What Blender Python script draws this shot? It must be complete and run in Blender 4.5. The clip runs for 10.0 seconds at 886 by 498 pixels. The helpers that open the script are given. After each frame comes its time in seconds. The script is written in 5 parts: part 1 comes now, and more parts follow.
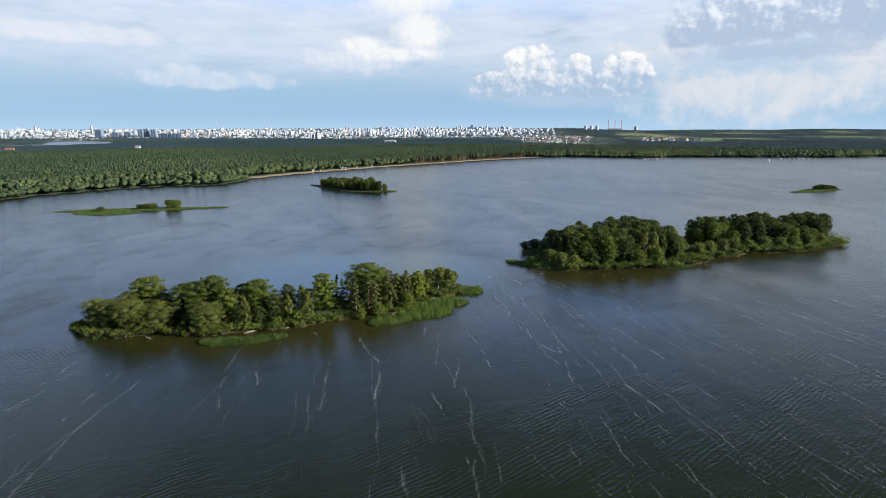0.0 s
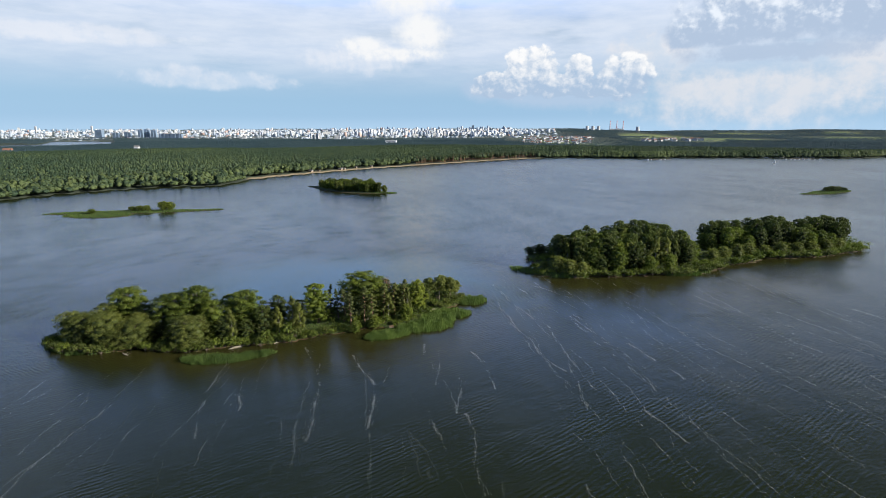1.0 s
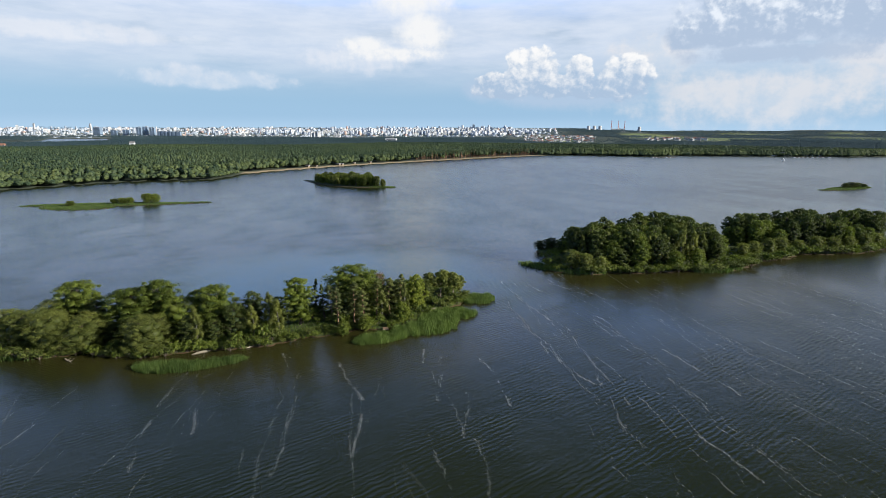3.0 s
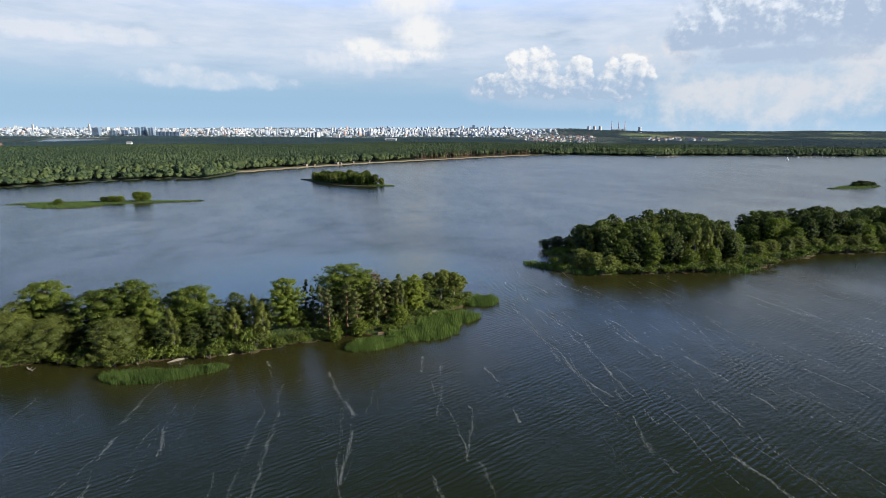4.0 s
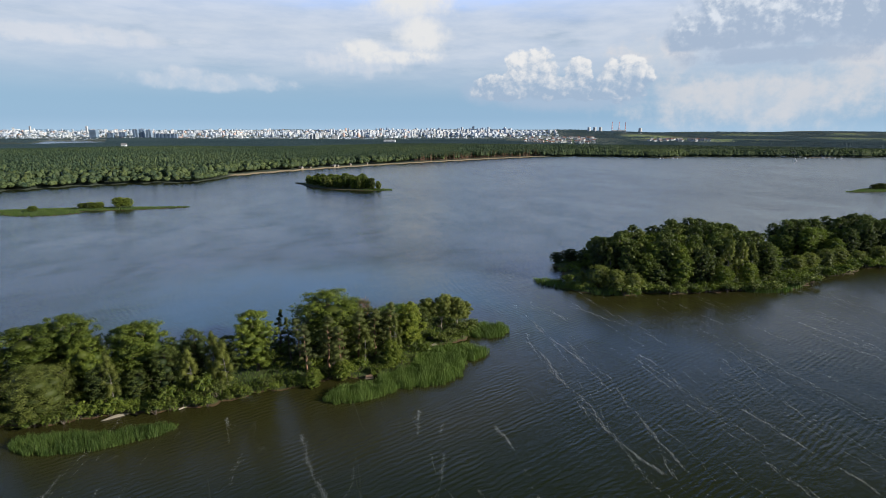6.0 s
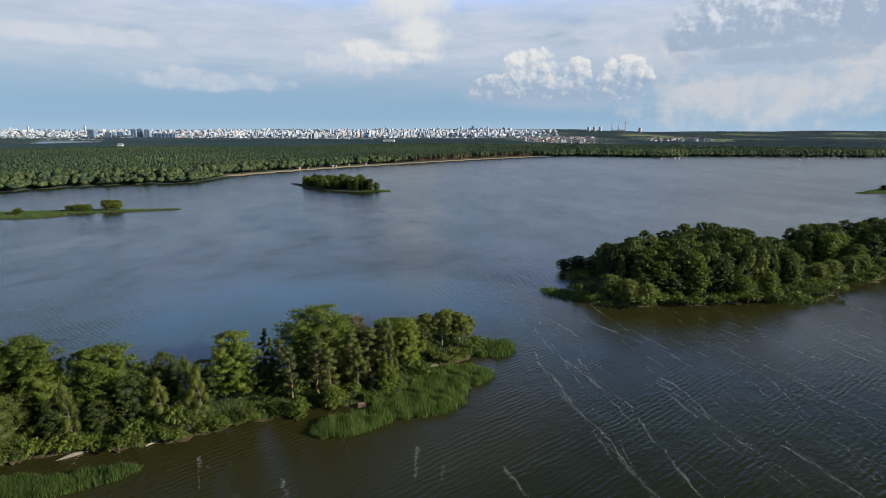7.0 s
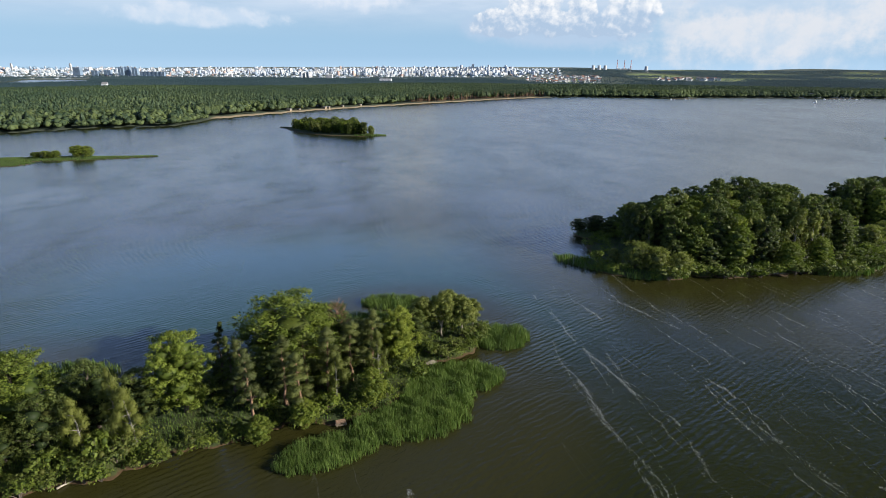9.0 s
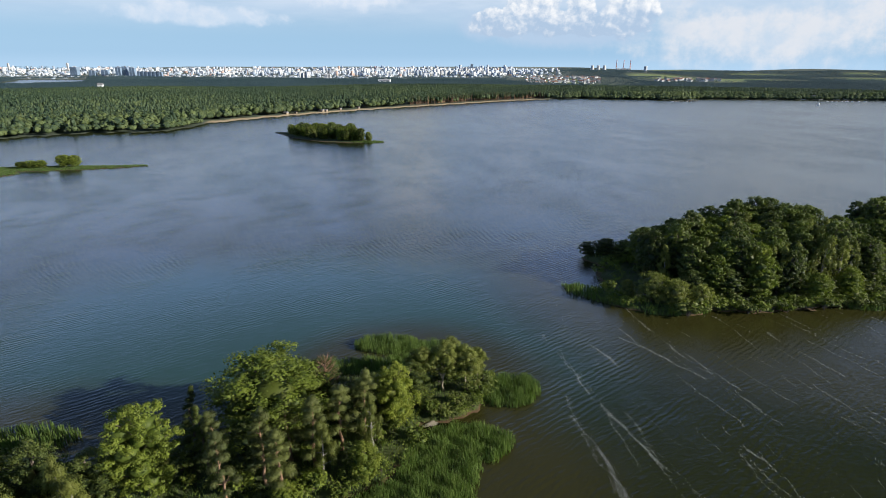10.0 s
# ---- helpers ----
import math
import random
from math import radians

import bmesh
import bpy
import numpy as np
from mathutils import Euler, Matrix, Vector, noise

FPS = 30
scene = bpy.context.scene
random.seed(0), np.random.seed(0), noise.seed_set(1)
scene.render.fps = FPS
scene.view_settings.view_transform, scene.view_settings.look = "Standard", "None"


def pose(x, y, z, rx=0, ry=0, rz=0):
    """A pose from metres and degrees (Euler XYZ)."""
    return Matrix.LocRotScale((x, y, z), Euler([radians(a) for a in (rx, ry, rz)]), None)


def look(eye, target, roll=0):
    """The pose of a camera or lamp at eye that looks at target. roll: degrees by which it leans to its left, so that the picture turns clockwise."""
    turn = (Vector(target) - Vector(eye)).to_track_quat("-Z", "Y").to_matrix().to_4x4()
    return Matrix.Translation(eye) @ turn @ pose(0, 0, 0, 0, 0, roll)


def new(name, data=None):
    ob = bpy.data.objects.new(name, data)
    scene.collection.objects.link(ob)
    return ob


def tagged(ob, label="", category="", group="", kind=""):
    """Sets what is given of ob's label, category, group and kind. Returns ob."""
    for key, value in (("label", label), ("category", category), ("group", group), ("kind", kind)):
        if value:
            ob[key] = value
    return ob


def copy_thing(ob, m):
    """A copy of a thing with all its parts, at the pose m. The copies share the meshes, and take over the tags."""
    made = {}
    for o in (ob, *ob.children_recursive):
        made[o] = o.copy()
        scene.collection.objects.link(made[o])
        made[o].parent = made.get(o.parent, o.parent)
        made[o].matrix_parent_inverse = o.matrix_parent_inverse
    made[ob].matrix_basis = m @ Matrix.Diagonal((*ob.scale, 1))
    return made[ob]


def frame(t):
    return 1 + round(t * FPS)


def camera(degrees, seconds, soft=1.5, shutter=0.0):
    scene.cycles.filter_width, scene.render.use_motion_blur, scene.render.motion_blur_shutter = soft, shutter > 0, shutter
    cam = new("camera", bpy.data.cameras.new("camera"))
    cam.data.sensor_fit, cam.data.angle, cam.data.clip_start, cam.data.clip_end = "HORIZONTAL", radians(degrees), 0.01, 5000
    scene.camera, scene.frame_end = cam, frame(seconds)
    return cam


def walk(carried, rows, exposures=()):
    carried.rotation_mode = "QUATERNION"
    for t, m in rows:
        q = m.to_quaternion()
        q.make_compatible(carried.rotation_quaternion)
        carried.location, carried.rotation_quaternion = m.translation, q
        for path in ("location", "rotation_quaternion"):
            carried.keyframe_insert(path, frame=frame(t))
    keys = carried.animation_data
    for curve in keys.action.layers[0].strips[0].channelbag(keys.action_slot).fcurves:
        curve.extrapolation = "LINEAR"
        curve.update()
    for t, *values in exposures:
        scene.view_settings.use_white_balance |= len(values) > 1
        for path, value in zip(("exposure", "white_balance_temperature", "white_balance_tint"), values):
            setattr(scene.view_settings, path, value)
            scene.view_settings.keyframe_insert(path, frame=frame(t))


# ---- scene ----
cam = camera(79.1, 10.0, soft=0.4)
PATH = [
    (0, (3.762, -15.695, 65.015), (-0.221, 81.824, 43.239), -0.15),
    (0.5, (3.630, -8.581, 64.721), (-0.459, 88.938, 42.964), -0.15),
    (1, (3.192, -2.440, 64.823), (-0.979, 95.086, 43.113), -0.13),
    (1.5, (2.746, 3.267, 63.321), (-1.388, 100.805, 41.661), -0.08),
    (2, (2.376, 9.252, 61.138), (-1.772, 106.784, 39.451), 0.01),
    (2.5, (1.777, 15.385, 58.988), (-2.390, 112.914, 37.295), 0.12),
    (4, (0.660, 33.408, 52.839), (-3.463, 130.978, 31.320), 0.13),
    (4.5, (0.125, 39.493, 52.912), (-3.968, 137.089, 31.506), 0.13),
    (5, (-0.150, 45.476, 52.879), (-4.281, 143.095, 31.584), 0.08),
    (5.5, (-0.341, 51.981, 52.802), (-4.472, 149.601, 31.513), 0.03),
    (7, (-1.483, 70.579, 52.872), (-5.456, 168.195, 31.534), -0.01),
    (7.5, (-1.805, 76.987, 52.707), (-5.678, 173.455, 26.651), 0.05),
    (8, (-1.896, 83.177, 52.638), (-5.714, 177.974, 21.033), 0.05),
    (8.5, (-2.175, 89.373, 52.880), (-5.957, 184.164, 21.248), -0.01),
    (9, (-2.648, 95.885, 52.736), (-6.309, 190.698, 21.159), 0.09),
    (9.5, (-3.138, 102.510, 54.411), (-6.694, 197.315, 22.800), 0.15),
    (10, (-3.611, 108.859, 57.064), (-7.055, 203.646, 25.384), 0.12),
]
EXPOSURE = [(0, 0.8), (4, 0.74), (5.5, 0.63), (7, 0.47), (7.5, 0.6), (8, 0.86), (10, 0.86)]
walk(cam, [(t, look(eye, target, roll)) for t, eye, target, roll in PATH], [(t, stops, 6250, 10) for t, stops in EXPOSURE])

# ---- world ----
SUN_AZ, SUN_EL = 104.0, 20.0          # degrees from +y towards +x, and above the horizon


def sky_world():
    w = bpy.data.worlds.new("sky")
    w.use_nodes = True
    nt = w.node_tree
    nt.nodes.clear()
    N, L = nt.nodes.new, nt.links.new

    def put(socket, v):
        if isinstance(v, (int, float, tuple)):
            socket.default_value = v
        else:
            L(v, socket)

    def m(op, a, b=0.0, c=0.0, clamp=False):
        n = N("ShaderNodeMath")
        n.operation, n.use_clamp = op, clamp
        for s, v in zip(n.inputs, (a, b, c)):
            put(s, v)
        return n.outputs[0]

    def vm(op, a, b):
        n = N("ShaderNodeVectorMath")
        n.operation = op
        put(n.inputs[0], a), put(n.inputs[1], b)
        return n.outputs[1] if op == "LENGTH" else n.outputs[0]

    def ramp(v, lo, hi, to0=0.0, to1=1.0):
        n = N("ShaderNodeMapRange")
        n.interpolation_type = "SMOOTHSTEP"
        for s, x in zip(n.inputs, (v, lo, hi, to0, to1)):
            put(s, x)
        return n.outputs[0]

    def mix(f, a, b):
        n = N("ShaderNodeMix")
        n.data_type = "RGBA"
        put(n.inputs[0], f), put(n.inputs[6], a), put(n.inputs[7], b)
        return n.outputs[2]

    def noise_at(p, scale, detail, rough):
        n = N("ShaderNodeTexNoise")
        put(n.inputs["Vector"], p)
        n.inputs["Scale"].default_value, n.inputs["Detail"].default_value = scale, detail
        n.inputs["Roughness"].default_value = rough
        return n.outputs[0]

    def noise_col(p, scale):
        n = N("ShaderNodeTexNoise")
        put(n.inputs["Vector"], p)
        n.inputs["Scale"].default_value, n.inputs["Detail"].default_value = scale, 3
        return n.outputs[1]

    sky = N("ShaderNodeTexSky")
    sky.sky_type, sky.sun_disc = "NISHITA", False
    sky.sun_elevation, sky.sun_rotation = radians(SUN_EL), radians(SUN_AZ)
    sky.air_density, sky.dust_density, sky.ozone_density = 1.0, 0.6, 2.5
    tc = N("ShaderNodeTexCoord").outputs["Generated"]
    sp = N("ShaderNodeSeparateXYZ")
    L(tc, sp.inputs[0])
    az = m("MULTIPLY", m("ARCTAN2", sp.outputs[0], sp.outputs[1]), 57.2958)
    el = m("MULTIPLY", m("ARCSINE", sp.outputs[2]), 57.2958)
    cb = N("ShaderNodeCombineXYZ")
    L(az, cb.inputs[0]), L(el, cb.inputs[1])
    P = cb.outputs[0]                                  # degrees across and up
    flat = vm("MULTIPLY", P, (0.35, 1.6, 1.0))

    n1 = noise_at(P, 0.42, 9, 0.6)
    n1s = noise_at(vm("ADD", P, (0.45, 0.45, 0.0)), 0.42, 9, 0.6)
    n2 = noise_at(flat, 0.22, 7, 0.55)
    n3 = noise_at(vm("ADD", flat, (40.0, 9.0, 0.0)), 0.5, 6, 0.6)

    def billow(p):
        n = N("ShaderNodeTexVoronoi")
        n.feature = "SMOOTH_F1"
        put(n.inputs["Vector"], p)
        n.inputs["Scale"].default_value, n.inputs["Detail"].default_value = 0.55, 3.0
        n.inputs["Roughness"].default_value, n.inputs["Smoothness"].default_value = 0.55, 0.35
        return m("SUBTRACT", 1.0, n.outputs["Distance"])

    P3 = vm("ADD", vm("MULTIPLY", P, (1.0, 1.15, 1.0)), (0.0, 0.0, 0.3))
    wob = vm("MULTIPLY", vm("SUBTRACT", noise_col(P, 1.4), (0.5, 0.5, 0.5)), (0.7, 0.7, 0.0))
    P3 = vm("ADD", P3, wob)
    b1 = billow(P3)
    b1s = billow(vm("ADD", P3, (0.3, 0.3, 0.0)))

    def blobs(rows):
        best = None
        for cx, cy, rx, ry in rows:
            d = vm("DIVIDE", vm("SUBTRACT", P, (cx, cy, 0.0)), (rx, ry, 1.0))
            f = m("SUBTRACT", 1.0, vm("LENGTH", d, (0.0, 0.0, 0.0)))
            best = f if best is None else m("MAXIMUM", best, f)
        return best

    def lump(rows, rough=1.5, soft=0.3):
        f = m("ADD", blobs(rows), m("MULTIPLY", m("SUBTRACT", n1, 0.5), rough))
        return ramp(f, 0.0, soft)

    light = ramp(m("ADD", m("MULTIPLY", m("SUBTRACT", n1, n1s), 2.6), m("MULTIPLY", m("SUBTRACT", el, 5.5), 0.12)), -0.42, 0.42)
    # the blue air, hazier towards the horizon
    c = vm("MULTIPLY", sky.outputs[0], (0.06, 0.06, 0.06))
    # haze here, and the veil below, thinned behind the view to cut fill light
    c = mix(m("MULTIPLY", ramp(el, 18.0, 0.0, 0.0, 0.85), ramp(m("ABSOLUTE", az), 70.0, 120.0, 1.0, 0.4)), c, (0.36, 0.57, 0.79, 1))
    c = mix(ramp(el, 1.6, 0.0, 0.0, 0.6), c, (0.47, 0.64, 0.80, 1))
    # added above the view: bright band for far water, dimmer right, dark overhead
    c = mix(ramp(el, 9.0, 14.0, 0.0, 0.9), c, (0.60, 0.93, 1.72, 1))
    c = mix(m("MULTIPLY", ramp(el, 8.0, 15.0), ramp(az, 12.0, 50.0, 0.0, 0.85)), c, (0.16, 0.235, 0.38, 1))
    c = mix(ramp(el, 17.0, 31.0, 0.0, 0.95), c, mix(ramp(az, -10.0, 45.0), (0.024, 0.055, 0.135, 1), (0.026, 0.034, 0.042, 1)))
    # thin high veil with streaks
    veil = m("MULTIPLY", ramp(el, 2.6, 8.0), ramp(n2, 0.12, 0.52), clamp=True)
    veil = m("MULTIPLY", veil, m("MULTIPLY", ramp(el, 15.0, 11.0, 0.03, 0.9), ramp(m("ABSOLUTE", az), 60.0, 100.0, 1.0, 0.25)))
    c = mix(veil, c, mix(ramp(n3, 0.3, 0.7), (0.60, 0.68, 0.80, 1), (0.72, 0.77, 0.85, 1)))
    # pale warm banks low down
    bank = m("MULTIPLY", lump([(27, 3.0, 15, 3.6), (18, 7.0, 7, 2.6), (36, 5, 7, 4)], 1.1, 0.7), 0.75)
    c = mix(bank, c, mix(ramp(n1, 0.35, 0.65), (0.60, 0.67, 0.75, 1), (0.80, 0.77, 0.76, 1)))
    band = m("MULTIPLY", lump([(-25, 4.6, 9, 1.0), (-11, 6.8, 7, 1.6), (-27, 5.3, 2.4, 1.0), (-35, 8, 9, 1.0)], 1.3, 0.5), 0.7)
    c = mix(m("MULTIPLY", band, 0.75), c, mix(light, (0.62, 0.70, 0.80, 1), (0.82, 0.82, 0.84, 1)))
    # grey rain-bearing undersides
    grey = lump([(10, 3.4, 11, 1.7), (13, 4.2, 6, 2.0), (2.5, 4.2, 4, 1.9)], 0.8, 0.6)
    c = mix(m("MULTIPLY", grey, 0.85), c, (0.45, 0.56, 0.70, 1))
    # towering heaps
    rows = [(6.2, 5.6, 3.6, 3.2), (3.4, 4.4, 3.6, 1.8), (11.2, 5.6, 1.9, 2.1), (15.6, 5.0, 3.4, 2.7), (8.8, 4.4, 3.4, 1.6), (12.5, 4.0, 6.0, 1.2)]
    heap = m("ADD", m("MULTIPLY", blobs(rows), 3.3), m("MULTIPLY", m("SUBTRACT", b1, 0.45), 1.0))
    heap = ramp(m("ADD", heap, m("MULTIPLY", m("SUBTRACT", n1, 0.5), 1.5)), 0.0, 0.55)
    lit = m("ADD", m("MULTIPLY", m("SUBTRACT", b1, b1s), 0.55), m("MULTIPLY", m("SUBTRACT", el, 5.1), 0.16))
    lit = ramp(m("ADD", lit, m("MULTIPLY", m("SUBTRACT", n1, n1s), 1.3)), -0.30, 0.52)
    heap = m("MULTIPLY", heap, ramp(el, 1.8, 3.2))
    c = mix(heap, c, mix(lit, (0.41, 0.52, 0.66, 1), (0.93, 0.91, 0.88, 1)))
    # second blob carries the cloud on above the view, to brighten the water
    heap2 = lump([(-4.6, 9.6, 3.6, 2.8), (-5.5, 13.2, 6.0, 3.4), (-10.5, 8.2, 3.4, 1.0), (-7.5, 7.4, 7, 0.9)], 1.3, 0.7)
    c = mix(heap2, c, mix(light, (0.66, 0.72, 0.80, 1), (0.88, 0.87, 0.85, 1)))
    # last blob carries the cloud on above the view, to dim the water
    dark = lump([(28, 10.2, 10.0, 3.6), (23, 8.6, 5, 1.8), (34, 10, 7, 3.8), (30, 14, 10, 3.2)], 1.3, 0.4)
    dark = m("MAXIMUM", dark, m("MULTIPLY", lump([(27, 6.5, 9.0, 1.1)], 2.4, 0.5), 0.8))
    under = ramp(m("ADD", el, m("MULTIPLY", n1, 3.0)), 9.4, 11.2)
    puff = ramp(m("ADD", m("ADD", m("MULTIPLY", m("SUBTRACT", b1, b1s), 0.8), m("MULTIPLY", m("SUBTRACT", n1, n1s), 2.2)), m("MULTIPLY", m("SUBTRACT", el, 10.9), 0.16)), -0.4, 0.5)
    c = mix(dark, c, mix(m("MULTIPLY", ramp(under, 0.0, 1.0, 0.25, 1.0), puff), (0.44, 0.53, 0.66, 1), (0.80, 0.84, 0.89, 1)))
    # below the horizon: dim land haze
    c = mix(ramp(el, -0.5, -3.0), c, (0.12, 0.15, 0.16, 1))
    bg = N("ShaderNodeBackground")
    L(c, bg.inputs[0])
    bg.inputs[1].default_value = 0.62
    out = N("ShaderNodeOutputWorld")
    L(bg.outputs[0], out.inputs[0])
    scene.world = w


sky_world()
sun = new("sun", bpy.data.lights.new("sun", "SUN"))
sun.data.energy, sun.data.angle, sun.data.color = 5.0, radians(0.6), (1.0, 0.92, 0.77)
_a, _e = radians(SUN_AZ), radians(SUN_EL)
sun.matrix_world = look((math.sin(_a) * math.cos(_e) * 500, math.cos(_a) * math.cos(_e) * 500, math.sin(_e) * 500), (0, 0, 0))



# ---- materials ----
class Mat:
    """A node material with short ways to add nodes."""

    def __init__(self, name):
        self.m = bpy.data.materials.new(name)
        self.m.use_nodes = True
        self.nt = self.m.node_tree
        self.b = self.nt.nodes["Principled BSDF"]
        self.out = self.nt.nodes["Material Output"]

    def n(self, kind):
        return self.nt.nodes.new(kind)

    def put(self, socket, v):
        if isinstance(v, (int, float, tuple)):
            socket.default_value = v
        else:
            self.nt.links.new(v, socket)

    def math(self, op, a, b=0.0, clamp=False):
        n = self.n("ShaderNodeMath")
        n.operation, n.use_clamp = op, clamp
        self.put(n.inputs[0], a), self.put(n.inputs[1], b)
        return n.outputs[0]

    def vec(self, op, a, b):
        n = self.n("ShaderNodeVectorMath")
        n.operation = op
        self.put(n.inputs[0], a), self.put(n.inputs[1], b)
        return n.outputs[1] if op == "LENGTH" else n.outputs[0]

    def mix(self, f, a, b):
        n = self.n("ShaderNodeMix")
        n.data_type = "RGBA"
        self.put(n.inputs[0], f), self.put(n.inputs[6], a), self.put(n.inputs[7], b)
        return n.outputs[2]

    def ramp(self, v, lo, hi, to0=0.0, to1=1.0):
        n = self.n("ShaderNodeMapRange")
        n.interpolation_type = "SMOOTHSTEP"
        for s, x in zip(n.inputs, (v, lo, hi, to0, to1)):
            self.put(s, x)
        return n.outputs[0]

    def noise(self, p, scale, detail=4, rough=0.55):
        n = self.n("ShaderNodeTexNoise")
        self.put(n.inputs["Vector"], p)
        n.inputs["Scale"].default_value, n.inputs["Detail"].default_value = scale, detail
        n.inputs["Roughness"].default_value = rough
        return n.outputs[0]

    def place(self):
        return self.n("ShaderNodeNewGeometry").outputs["Position"]

    def attr(self, name):
        n = self.n("ShaderNodeAttribute")
        n.attribute_name = name
        return n.outputs["Fac"]

    def bump(self, h, strength, dist):
        n = self.n("ShaderNodeBump")
        n.inputs["Strength"].default_value, n.inputs["Distance"].default_value = strength, dist
        self.put(n.inputs["Height"], h)
        self.put(self.b.inputs["Normal"], n.outputs[0])

    def set(self, **kw):
        for k, v in kw.items():
            self.put(self.b.inputs[{"color": "Base Color", "rough": "Roughness", "metal": "Metallic", "ior": "IOR", "spec": "Specular IOR Level"}[k]], v)
        return self


def plain(name, colour, rough=0.8, vary=0.25, scale=2.0, metal=0.0):
    """A matt surface whose tone wanders at two scales, with a fine relief."""
    k = Mat(name)
    p = k.place()
    f = k.math("ADD", k.math("MULTIPLY", k.noise(p, scale, 5), 0.6), k.math("MULTIPLY", k.noise(p, scale * 9, 3), 0.4))
    lo = tuple(c * (1 - vary) for c in colour) + (1,)
    hi = tuple(min(1, c * (1 + vary)) for c in colour) + (1,)
    k.set(color=k.mix(k.ramp(f, 0.3, 0.7), lo, hi), rough=rough, metal=metal)
    k.bump(f, 0.3, 0.05)
    return k.m


def leaf_mat(name, dark, light, warm=(0.10, 0.09, 0.02), glow=0.28, dry=0.0):
    """Foliage: leaf by leaf and tree by tree tone, part of the light passing through."""
    k = Mat(name)
    isl = k.n("ShaderNodeNewGeometry").outputs["Random Per Island"]
    obj = k.n("ShaderNodeObjectInfo").outputs["Random"]
    tint = k.attr("tint")
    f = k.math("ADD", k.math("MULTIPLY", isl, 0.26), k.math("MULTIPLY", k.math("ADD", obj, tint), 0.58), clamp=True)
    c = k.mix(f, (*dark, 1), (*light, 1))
    c = k.mix(k.ramp(isl, 0.86 - dry, 1.0, 0.0, 0.45 + dry), c, (*warm, 1))
    k.set(color=c, rough=0.62, spec=0.25)
    tr = k.n("ShaderNodeBsdfTranslucent")
    k.put(tr.inputs[0], k.vec("MULTIPLY", c, (1.25, 1.45, 0.7)))
    mx = k.n("ShaderNodeMixShader")
    mx.inputs[0].default_value = glow
    k.put(mx.inputs[1], k.b.outputs[0]), k.put(mx.inputs[2], tr.outputs[0])
    k.put(k.out.inputs[0], mx.outputs[0])
    return k.m


def bark_mat(name, dark, light, scale=3.0, ring=False):
    k = Mat(name)
    p = k.vec("MULTIPLY", k.place(), (1.0, 1.0, 3.0 if ring else 0.35))
    f = k.noise(p, scale, 6, 0.65)
    k.set(color=k.mix(k.ramp(f, 0.36, 0.62), (*dark, 1), (*light, 1)), rough=0.9)
    k.bump(f, 0.6, 0.05)
    return k.m


